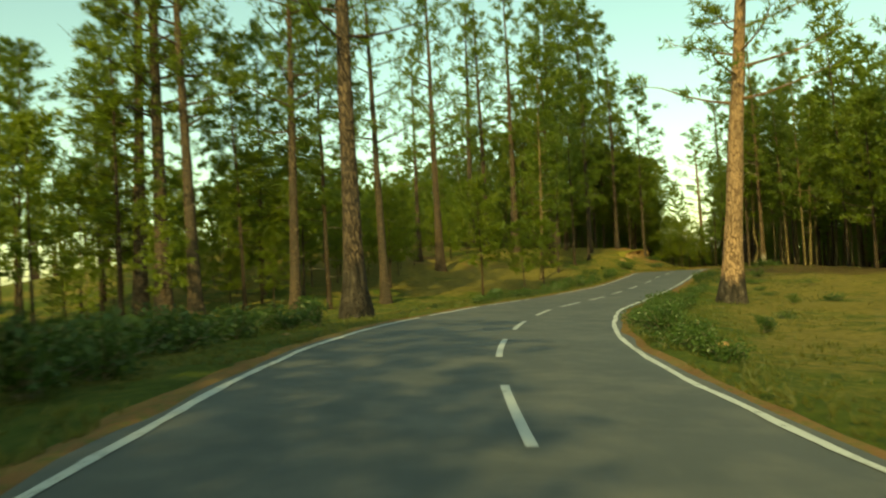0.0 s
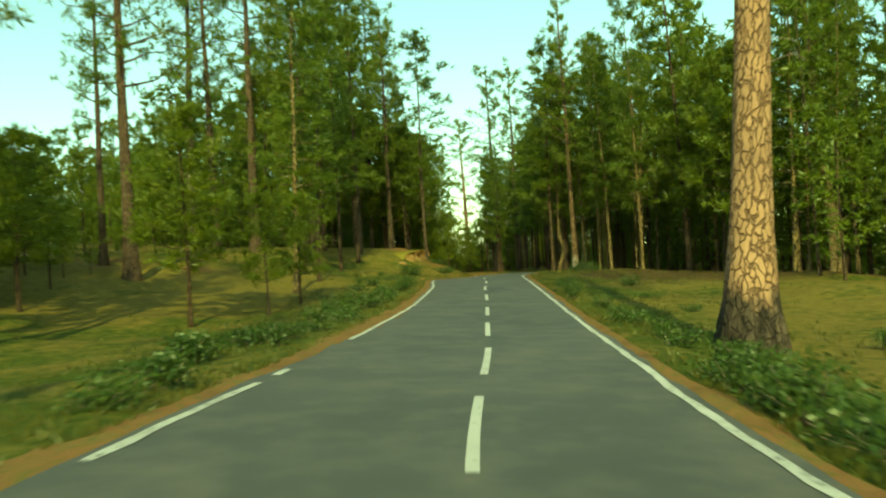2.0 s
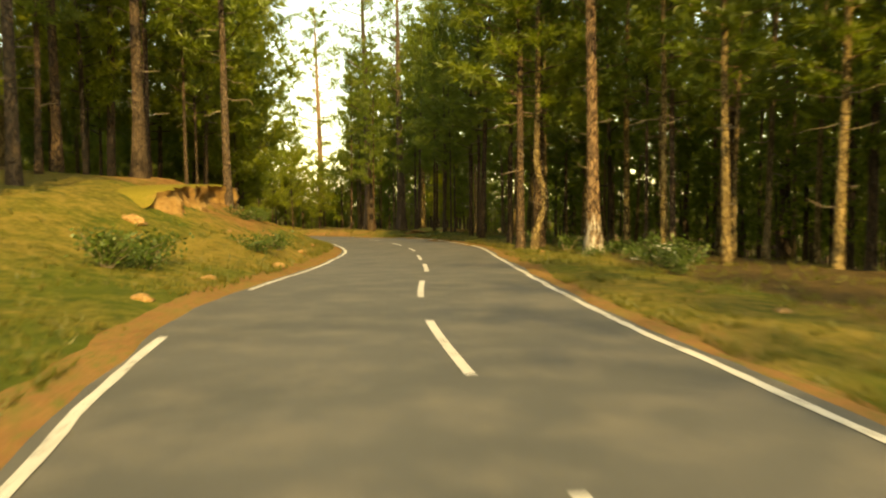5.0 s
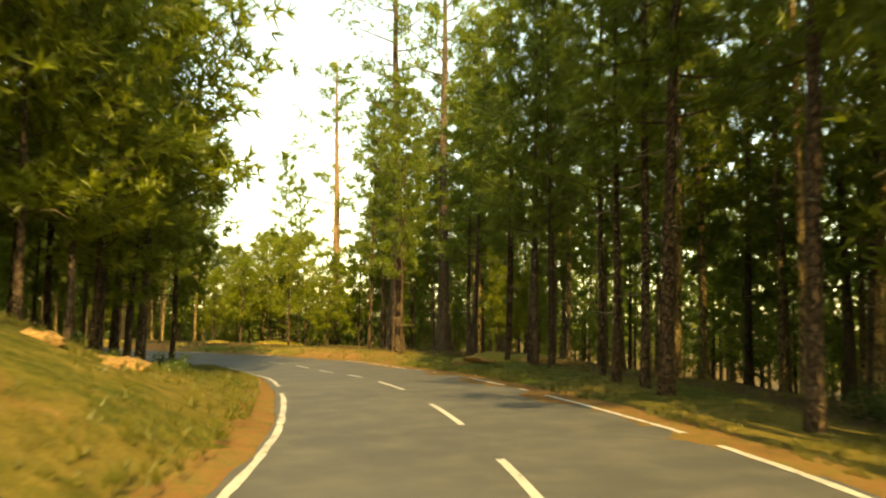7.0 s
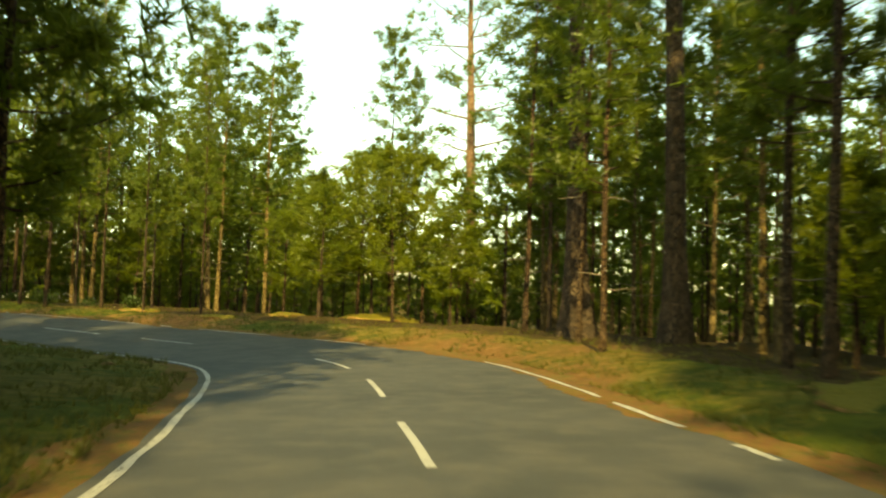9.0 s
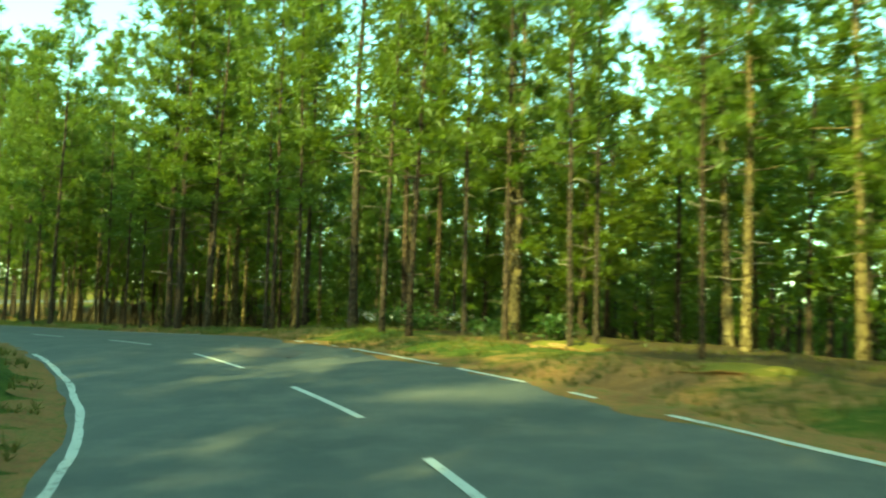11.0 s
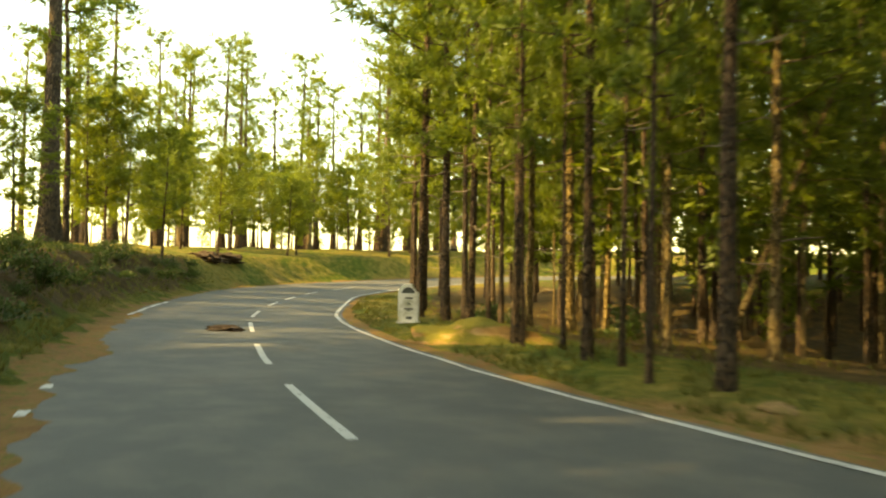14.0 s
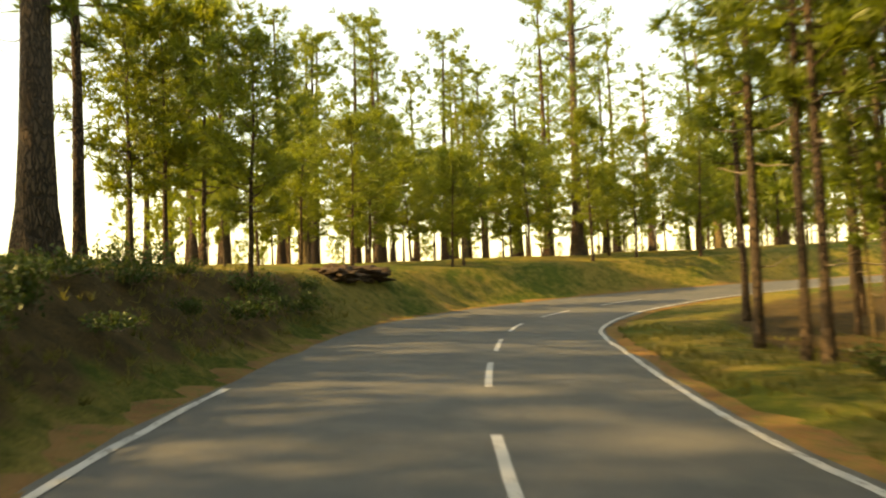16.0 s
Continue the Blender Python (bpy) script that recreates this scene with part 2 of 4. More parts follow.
NEEDLES_YOUNG = leaf_material("young_pine_needles", (0.052, 0.090, 0.012), (0.134, 0.191, 0.025), (0.268, 0.298, 0.039), 0.5)
# Near copy of NEEDLES with the closed wood's shade set into the tint.
NEEDLES_DARK = leaf_material("shaded_pine_needles", (0.043, 0.076, 0.012), (0.113, 0.168, 0.025), (0.217, 0.264, 0.037), 0.5)
SHRUB_LEAF = leaf_material("shrub_leaf", (0.02, 0.042, 0.01), (0.045, 0.085, 0.018), (0.09, 0.13, 0.028), 0.3)
GRASS_LEAF = leaf_material("grass_blade", (0.055, 0.075, 0.014), (0.115, 0.125, 0.025), (0.26, 0.22, 0.06), 0.55)
PETAL = plain_material("white_petal", (0.72, 0.72, 0.68), 0.7, 0.15, 20, 0.002)
ROCK = plain_material("ochre_rock", (0.27, 0.165, 0.075), 0.95, 0.55, 4.5, 0.12)
RAW_BANK = bank_material()
STONE_WHITE = stained_material()
# Brown soil made darker still, with the overhang's shade in its colour.
SHADED_DARK_SOIL = plain_material("shaded_dark_soil", (0.075, 0.05, 0.034), 0.95, 0.45, 5.0, 0.06)
STONE_DARK = plain_material("faded_black_paint", (0.06, 0.065, 0.06), 0.7, 0.4, 14)
DUST = plain_material("dusty_asphalt", (0.112, 0.095, 0.083), 0.85, 0.22, 3.0, 0.006)
DUNG = plain_material("dried_dung", (0.042, 0.030, 0.023), 0.95, 0.35, 14, 0.02)


# ---- the road's line and the lie of the land ----
ROAD_XY = [(5.5, -60), (2.6, -34), (0.73, -9.98), (0.2, 1.74), (0.42, 13.99), (2.79, 25.66), (7.16, 36.72), (11.76, 48.06), (16.1, 59.32),
           (20.11, 70.16), (25.97, 81.18), (31.15, 91.84), (34.28, 103.43), (36.75, 114.95), (37.33, 127.62), (31.07, 137.96),
           (21.4, 146.03), (10.76, 151.69), (-0.93, 155.67), (-12.42, 160.37), (-22.3, 166.4), (-29.6, 172.0), (-34.2, 179.0),
           (-35.6, 187.5), (-33.0, 197.0), (-26.0, 207.0), (-15.0, 217.0), (2.0, 228.0)]
ROAD_Z = [0.4, 0.42, 0.42, 0.43, 0.48, 0.36, 0.32, 0.43, 0.7, 0.85, 0.72, 0.58, 0.49, 0.07, -0.18, -0.27, 0.03, -0.11, -0.11, -0.08,
          0.02, 0.15, 0.4, 0.75, 1.1, 1.35, 1.4, 1.4]
ROAD_BANK = [-2.9, -2.9, -2.9, -2.9, -3.3, -2.9, -2.1, -0.9, -0.5, 0.1, 0.9, 1.3, 1.6, 1.7, 1.8, 3.8, 3.0, 1.3, -0.9, -1.8, -2.2, -2.4,
             -2.4, -2.4, -2, -1, 0, 0]
ROAD_HALF = [2.75, 2.75, 2.75, 2.75, 2.70, 2.58, 2.42, 2.34, 2.38, 2.70, 2.56, 2.76, 2.68, 3.2, 3.6, 3.25, 3.03, 3.2, 2.75, 2.86, 3.2, 3.3, 3.2,
             3.0, 2.8, 2.75, 2.75, 2.75]


def spline(knots, per):
    """A smooth run of samples through the knots (rows of numbers)."""
    k = np.array(knots, float)
    k = np.vstack([2 * k[0] - k[1], k, 2 * k[-1] - k[-2]])
    out = []
    for i in range(1, len(k) - 2):
        p0, p1, p2, p3 = k[i - 1:i + 3]
        for j in range(per):
            t = j / per
            out.append(0.5 * (2 * p1 + (p2 - p0) * t + (2 * p0 - 5 * p1 + 4 * p2 - p3) * t * t + (3 * p1 - p0 - 3 * p2 + p3) * t ** 3))
    out.append(k[-2])
    return np.array(out)


LINE = spline([(x, y, z, b, h) for (x, y), z, b, h in zip(ROAD_XY, ROAD_Z, ROAD_BANK, ROAD_HALF)], 16)
RUN = np.r_[0, np.cumsum(np.hypot(*np.diff(LINE[:, :2], axis=0).T))]
RUN = RUN - RUN[48]                                   # metres along the road from the camera's start
AHEAD = np.gradient(LINE[:, :2], axis=0)
AHEAD /= np.linalg.norm(AHEAD, axis=1)[:, None]
LEFTWARD = np.stack([-AHEAD[:, 1], AHEAD[:, 0]], 1)
TILT = np.tan(np.radians(LINE[:, 3]))

# Heights over the road at 0, 1, 3, 7, 15 and 40 m from its edge, by metres along the road.
OUT_AT = [0, 1, 3, 7, 15, 40]
LAND_LEFT = [(-70, 0, -.1, -.3, -.6, -1.5), (14, 0, .0, -.1, -.4, -1.0), (30, 0, .0, -.1, -.4, -1.0), (45, 0, -.15, -.5, -.4, 1.8), (58, 0, -.2, -.5, .1, 3.6),
             (70, .03, .1, .3, 1.0, 4.6), (79, .06, .4, 1.8, 2.6, 5.2), (86, .1, .9, 2.7, 3.3, 5.4), (98, .1, .9, 2.7, 3.3, 4.8),
             (104, .08, .6, 2.1, 2.6, 3.6), (110, .05, .15, .6, 1.4, 2.5), (122, .05, .12, .3, .7, 1.5), (142, .05, .15, .5, .9, 1.6),
             (157, .05, .25, .8, 1.4, 2), (170, .06, .6, 1.7, 2.2, 2.5), (182, .08, 1.2, 2.1, 2.5, 2.7), (198, .25, 1.8, 2.3, 2.6, 2.8), (212, .35, 1.7, 2.15, 2.4, 2.9)]
LAND_RIGHT = [(-70, 0, -.2, -.45, -.6, -1), (15, -.05, -.5, -.85, -1.1, -1.4), (45, -.05, -.5, -.8, -1.0, -1.4), (60, 0, -.2, -.3, -.5, -1.6),
              (76, 0, .0, .0, -.5, -4), (95, .03, .05, -.1, -1.2, -5.5), (112, .05, .4, .2, -1.2, -6), (130, .05, .5, .6, .2, -3),
              (146, .05, .5, .6, .2, -3), (160, .05, .4, .45, -.2, -3), (178, .04, .12, -.15, -.9, -3.5), (192, .06, .2, -.1, -1.0, -3),
              (206, .03, -.05, -.8, -1.3, -2.2), (218, .03, .05, -.3, -.5, -1), (240, .03, .1, 0, .2, .5)]


def profile(table, run, out):
    rows = np.array(table, float)
    hs = np.stack([np.interp(run, rows[:, 0], rows[:, j]) for j in range(1, 6)], -1)
    hs = np.concatenate([np.zeros_like(hs[..., :1]), hs], -1)
    at = np.array(OUT_AT, float)
    k = np.clip(np.searchsorted(at, out, side="right") - 1, 0, len(at) - 2)
    f = np.clip((out - at[k]) / (at[k + 1] - at[k]), 0, 1)
    f = f * f * (3 - 2 * f) * 0.4 + f * 0.6
    low = np.take_along_axis(hs, k[..., None], -1)[..., 0]
    high = np.take_along_axis(hs, k[..., None] + 1, -1)[..., 0]
    return low + (high - low) * f


def lay(x, y):
    """Metres along the road, metres out from its edge (negative on it) and the land's smooth height, for arrays of places."""
    x, y = np.atleast_1d(np.asarray(x, float)), np.atleast_1d(np.asarray(y, float))
    some = slice(None, None, 3)
    px, py = LINE[some, 0], LINE[some, 1]
    z = np.empty(len(x)); run = np.empty(len(x)); out = np.empty(len(x))
    for a in range(0, len(x), 4000):
        b = slice(a, a + 4000)
        dx, dy = x[b, None] - px, y[b, None] - py
        d2 = dx * dx + dy * dy
        best = d2.min(1, keepdims=True)
        side = dx * LEFTWARD[some, 0] + dy * LEFTWARD[some, 1]
        half = LINE[some, 4]
        lane = np.sqrt(d2)
        off = lane - half
        reach = 1.2 + 0.22 * np.sqrt(best)
        w = np.exp(-(d2 - best) / (2 * reach ** 2))
        r = np.broadcast_to(RUN[some], off.shape)
        o = np.maximum(off, 0)
        hl, hr = profile(LAND_LEFT, r, o), profile(LAND_RIGHT, r, o)
        edge = -TILT[some] * np.clip(side, -half, half) * np.exp(-o / 8)
        h = LINE[some, 2] + edge + np.where(side > 0, hl, hr)
        z[b] = (w * h).sum(1) / w.sum(1)
        k = d2.argmin(1)
        i = np.arange(len(k))
        run[b] = RUN[some][k] + dx[i, k] * AHEAD[some, 0][k] + dy[i, k] * AHEAD[some, 1][k]
        out[b] = np.abs(side[i, k]) - half[k]
    return run, out, z



def mesh_from(name, verts, faces, material):
    me = bpy.data.meshes.new(name)
    me.from_pydata([tuple(v) for v in np.asarray(verts).tolist()], [], [tuple(f) for f in faces])
    me.materials.append(material)
    return me


def mesh_of_arrays(name, verts, faces, material):
    """A mesh from an array of places and arrays of triangles or quads."""
    sizes = np.concatenate([np.full(len(f), f.shape[1]) for f in faces])
    me = bpy.data.meshes.new(name)
    me.vertices.add(len(verts))
    me.vertices.foreach_set("co", np.asarray(verts, np.float32).ravel())
    me.loops.add(int(sizes.sum()))
    me.loops.foreach_set("vertex_index", np.concatenate([f.ravel() for f in faces]).astype(np.int32))
    me.polygons.add(len(sizes))
    me.polygons.foreach_set("loop_start", (np.cumsum(sizes) - sizes).astype(np.int32))
    me.polygons.foreach_set("loop_total", sizes.astype(np.int32))
    me.update(calc_edges=True)
    me.materials.append(material)
    return me


def smooth(me):
    me.polygons.foreach_set("use_smooth", np.ones(len(me.polygons), bool))
    return me


def part(name, me, parent, label=""):
    ob = new(name, me)
    ob.parent = parent
    if label:
        ob["label"] = label
    return ob


def thing(name, x, y, z, label, category, group="", kind=""):
    ob = new(name)
    ob.matrix_world = pose(x, y, z)
    return tagged(ob, label, category, group, kind)


def on_road(run, across):
    """The place on the road's surface at metres along it and metres left of its middle."""
    x, y, z, b, h = (np.interp(run, RUN, LINE[:, j]) for j in range(5))
    lx, ly = np.interp(run, RUN, LEFTWARD[:, 0]), np.interp(run, RUN, LEFTWARD[:, 1])
    return np.stack([x + lx * across, y + ly * across, z - np.tan(np.radians(b)) * across + 0 * across], -1)


def half_at(run):
    return np.interp(run, RUN, LINE[:, 4])


def rough_land(x, y, out):
    """Small unevenness of the land, none on the road."""
    rise = np.clip(out / 3.0, 0, 1)
    n = np.array([noise.fractal((a * 0.16, b * 0.16, 0.0), 1.0, 2.0, 3) for a, b in zip(x, y)])
    f = np.array([noise.fractal((a * 0.7, b * 0.7, 5.0), 1.0, 2.0, 3) for a, b in zip(x, y)])
    return rise * (0.22 * n * np.clip(out / 8, 0.3, 1.6) + 0.07 * f)


def land_z(x, y):
    """The land's height at single places, as things stand on it."""
    _, out, z = lay(x, y)
    return z + rough_land(np.atleast_1d(x), np.atleast_1d(y), out)


def steps(low, high, fine, far):
    mid = list(np.arange(low, high + fine / 2, fine))
    a, b, d = [], [], fine
    p, q = low, high
    while p > low - far:
        d *= 1.5
        p -= d
        q += d
        a.append(p)
        b.append(q)
    return np.array(a[::-1] + mid + b)


def build_ground():
    xs, ys = steps(-75, 75, 0.85, 1500), steps(-18, 222, 0.85, 1500)
    gx, gy = (g.ravel() for g in np.meshgrid(xs, ys))
    run, out, z = lay(gx, gy)
    z = z + rough_land(gx, gy, out)
    # the road's bed lies under the asphalt; far away the ridge falls off into the valley
    z -= 0.14 * np.clip((0.9 - out) / 0.5, 0, 1)
    z -= np.clip((out - 45) / 60, 0, 1) ** 1.4 * 9
    hand = (gx - np.interp(run, RUN, LINE[:, 0])) * np.interp(run, RUN, LEFTWARD[:, 0]) + (gy - np.interp(run, RUN, LINE[:, 1])) * np.interp(run, RUN, LEFTWARD[:, 1])
    surface = np.interp(run, RUN, LINE[:, 2]) - np.interp(run, RUN, TILT) * hand
    z = np.where(out < 2.2, np.minimum(z, surface - 0.07 + np.maximum(out - 0.6, 0) * 0.7), z)
    # ribs of worn rock and earth in the cut bank
    bank = np.clip(1 - np.abs(run - 91) / 13, 0, 1) * np.clip((out - 1.2) / 1.5, 0, 1) * np.clip((9 - out) / 3, 0, 1)
    inner = hand > 0
    bank = bank * inner
    rib = np.array([noise.ridged_multi_fractal((a * 0.28, b * 0.28, 3.0), 1.0, 2.1, 4, 1.0, 2.0) for a, b in zip(gx * (bank > 0), gy * (bank > 0))])
    z += bank * (rib - 1.0) * 0.42
    w, h = len(xs), len(ys)
    k = np.arange(w * (h - 1)).reshape(h - 1, w)[:, :-1].ravel()
    me = mesh_from("ground", np.stack([gx, gy, z], 1), np.stack([k, k + 1, k + w + 1, k + w], 1).tolist(), GROUND)
    smooth(me)
    # dry grass, needle litter and bare soil, with some sun and shade put into them
    # raised near 136 m, where a sunlit stretch of verge goes into the colour
    dry = np.interp(run, [0, 25, 60, 72, 84, 100, 108, 118, 128, 136, 142, 165, 178, 190, 200, 230], [.30, .38, .42, .5, .62, .55, .4, .38, .5, .58, .38, .36, .46, .42, .5, .55])
    verge = np.where(inner, 0, np.interp(run, [120, 130, 170, 180, 240], [0, 0.42, 0.42, 0.12, 0.12])) * np.clip((6 - out) / 3, 0, 1)
    # extra dryness on the left hill carries its golden sunlight as colour
    dry = dry + verge * 0.3 + np.where(inner, np.interp(run, [24, 34, 50, 58, 68, 76], [0, 0.06, 0.08, 0.3, 0.3, 0]), 0) * np.clip((out - 4) / 4, 0, 1)
    dry = dry + np.where(inner, 0, np.interp(run, [8, 16, 60, 74], [0, 0.22, 0.22, 0])) * np.clip((out - 2.5) / 2, 0, 1)
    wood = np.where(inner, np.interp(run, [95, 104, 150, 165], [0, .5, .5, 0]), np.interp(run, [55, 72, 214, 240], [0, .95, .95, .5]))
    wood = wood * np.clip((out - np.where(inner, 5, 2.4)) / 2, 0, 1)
    # litter on the last left bank's face puts its shade into the colour
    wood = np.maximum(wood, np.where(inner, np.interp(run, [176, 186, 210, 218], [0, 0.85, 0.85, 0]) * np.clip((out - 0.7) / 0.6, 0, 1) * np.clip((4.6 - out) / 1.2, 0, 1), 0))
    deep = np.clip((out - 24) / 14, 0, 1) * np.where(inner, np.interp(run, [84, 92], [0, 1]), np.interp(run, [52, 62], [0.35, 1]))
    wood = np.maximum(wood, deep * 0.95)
    dry = dry * (1 - 0.6 * deep)
    soil = bank * 0.75 + np.where(inner, np.clip(1 - np.abs(run - 72) / 9, 0, 1) * np.clip((out - 6) / 4, 0, 1) * .38, 0)
    soil = soil + np.clip(1 - np.abs(out - 0.6) / 0.9, 0, 1) * 0.35 + verge * 1.0
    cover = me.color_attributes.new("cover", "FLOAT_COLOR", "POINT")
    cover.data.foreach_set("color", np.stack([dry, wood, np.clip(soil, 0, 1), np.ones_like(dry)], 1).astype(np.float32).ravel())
    return tagged(new("ground", me), "uneven grassy forest ground with dry patches and needle litter", "ground", kind="structure")


def ribbon(name, runs, left, right, lift, material, crown=0.0, lanes=2):
    """A strip of road surface between two lines across it."""
    lanes = max(lanes, 2)
    rows = [on_road(runs, left + (right - left) * j / (lanes - 1)) for j in range(lanes)]
    v = np.stack(rows, 1)
    v[..., 2] += lift + crown * np.sin(np.linspace(0, np.pi, lanes))
    n = len(runs)
    k = (np.arange(n - 1)[:, None] * lanes + np.arange(lanes - 1)).ravel()
    me = mesh_from(name, v.reshape(-1, 3), np.stack([k, k + 1, k + lanes + 1, k + lanes], 1).tolist(), material)
    return smooth(me)


def wander(runs, size, rate, seed):
    return np.array([noise.fractal((r * rate, seed, 0.3), 1.0, 2.0, 3) for r in runs]) * size


def right_at(run):
    """Metres from the road's middle to its right edge, which swings out in the third bend."""
    return half_at(run) + np.interp(run, [0, 8, 22, 27, 138, 146, 151, 158, 165, 172], [0.06, 0.1, 0.14, 0, 0.1, 0.2, 0.3, 0.38, 0.3, 0])


def build_road():
    runs = np.arange(RUN[0] + 1, RUN[-1] - 1, 0.5)
    half = half_at(runs)
    l = half + 0.17 + wander(runs, 0.10, 0.5, 1.0)
    r = -right_at(runs) - 0.17 + wander(runs, 0.10, 0.5, 7.0)
    road = tagged(new("road", ribbon("road", runs, l, r, 0.008, ASPHALT, 0.012, 9)), "narrow two-lane grey asphalt road with worn patches", "road", kind="structure")
    for side in (1, -1):
        half = half_at(runs) if side > 0 else right_at(runs)
        a = side * (half + 0.05)
        wide = 0.75 if side > 0 else np.interp(runs, [60, 95, 150, 175], [0.4, 0.8, 0.8, 0.45])
        b = side * (half + wide + np.abs(wander(runs, 0.8, 0.25, 3.0 + side)) * wide / 0.75)
        v1, v2 = on_road(runs, a), on_road(runs, side * (half + 0.35))
        v3 = on_road(runs, b)
        _, out, z3 = lay(v3[:, 0], v3[:, 1])
        v1[:, 2] -= 0.02
        v2[:, 2] += 0.015 + wander(runs, 0.03, 0.9, 9.0)
        v3[:, 2] = np.minimum(z3 - 0.06, v2[:, 2] + 0.06)
        v = np.stack([v1, v2, v3], 1).reshape(-1, 3)
        k = (np.arange(len(runs) - 1)[:, None] * 3 + np.arange(2)).ravel()
        f = np.stack([k, k + 3, k + 4, k + 1], 1) if side > 0 else np.stack([k, k + 1, k + 4, k + 3], 1)
        tagged(new("road_shoulder", smooth(mesh_from("road_shoulder", v, f.tolist(), EARTH))), "reddish earth shoulder strewn with pine needles beside the asphalt",
               "shoulder", kind="structure")
    return road


# Worn-away stretches of the painted edge lines, in metres along the road.
GAPS_LEFT = [(20.6, 21.3), (27.0, 27.7), (31.8, 32.3), (33.0, 37.3), (70.5, 75.5), (105.5, 107.5), (158.0, 179.4), (180.0, 181.0),
             (181.6, 194.0), (201.0, 240.0)]
GAPS_RIGHT = [(96.2, 97.0), (102.9, 103.8), (104.4, 105.5), (109.2, 114.0), (115.2, 117.6), (118.6, 119.8), (122.8, 123.3), (130.6, 136.2), (138.6, 140.9),
              (145.0, 146.3), (147.0, 148.1), (150.3, 150.9), (155.0, 155.4), (155.8, 156.5), (157.0, 157.3), (158.2, 164.3)]
DASH_ENDS = [-10.6, -4.6, 1.5, 7.6, 13.7, 19.5, 25.6, 30.6, 35.5, 40.8, 46.3, 52.9, 59.0, 65.0, 71.0, 76.9, 82.9, 88.4, 95.2, 101.6, 108.2, 114.5, 120.8, 127.0,
             133.0, 143.8, 149.6, 155.6, 162.2, 169.2, 175.9, 180.9, 186.2, 192.4, 197.8, 204.4, 209.8, 215.8, 221.8, 228.0]
DASH_OFF = [(0, -.45), (9, -.50), (16, -.54), (22, -.42), (26, -.32), (36, -.28), (46, -.15), (57, -.1), (65, -.35), (80, -.45), (88, -.15), (96, .08), (105, -.13), (112, .1), (118, .25), (140, .2), (145, -.05), (150, 0), (158, .1), (166, .42), (172, .38), (178, .22), (184, .1), (190, -.22), (197, -.42), (204, -.5), (213, -.8), (230, -.5)]


def build_lines(road):
    for side, gaps in ((1, GAPS_LEFT), (-1, GAPS_RIGHT)):
        start = -25.0
        for a, b in gaps + [(244.0, 245.0)]:
            if a - start > 0.4:
                runs = np.arange(start, a, 0.3)
                mid = (half_at(runs) if side > 0 else -right_at(runs)) + wander(runs, 0.035, 0.6, 11.0 + side)
                wide = 0.054 + wander(runs, 0.018, 2.0, 21.0 + side)
                part("edge_line", ribbon("edge_line", runs, mid + wide, mid - wide, 0.018, LINE_PAINT), road, "worn white edge line")
            start = b
    for end in DASH_ENDS:
        runs = np.linspace(end - 3.2, end, 9)
        mid = np.interp(runs, *zip(*DASH_OFF))
        part("centre_dash", ribbon("centre_dash", runs, mid + 0.052, mid - 0.052, 0.028, DASH_PAINT), road, "white centre dash")


def build_drifts(road):
    """Red earth washed over the asphalt's edge, and one pale dusty patch in the lane."""
    for first, last, side, wide, seed in ((94.0, 116.0, -1, 0.75, 31.0), (118.0, 160.0, -1, 0.5, 37.0), (36.5, 50.0, 1, 0.22, 41.0), (158.0, 196.0, 1, 0.45, 43.0)):
        runs = np.arange(first, last, 0.12)
        edge = right_at(runs) if side < 0 else half_at(runs)
        reach = wide * np.clip(np.minimum(runs - first, last - runs) / 2.5, 0, 1) * np.clip(0.65 + wander(runs, 1.0, 0.35, seed) + wander(runs, 0.35, 2.4, seed + 2), 0.06, 1.7)
        a, b = side * (edge + 0.3), side * (edge - reach + 0.1)
        part("earth_drift", ribbon("earth_drift", runs, np.maximum(a, b), np.minimum(a, b), 0.0125, EARTH), road, "red earth washed over the edge of the asphalt")
    runs = np.arange(153.6, 156.6, 0.1)
    swell = np.sqrt(np.clip(1 - ((runs - 155.1) / 1.45) ** 2, 0, 1))
    part("dust_patch", ribbon("dust_patch", runs, -1.35 + 0.7 * swell + wander(runs, 0.2, 1.5, 51.0), -1.4 - 0.7 * swell + wander(runs, 0.2, 1.5, 55.0), 0.0215, DUST), road, "pale pinkish dusty patch on the asphalt")


build_ground()
road = build_road()
build_drifts(road)
build_lines(road)



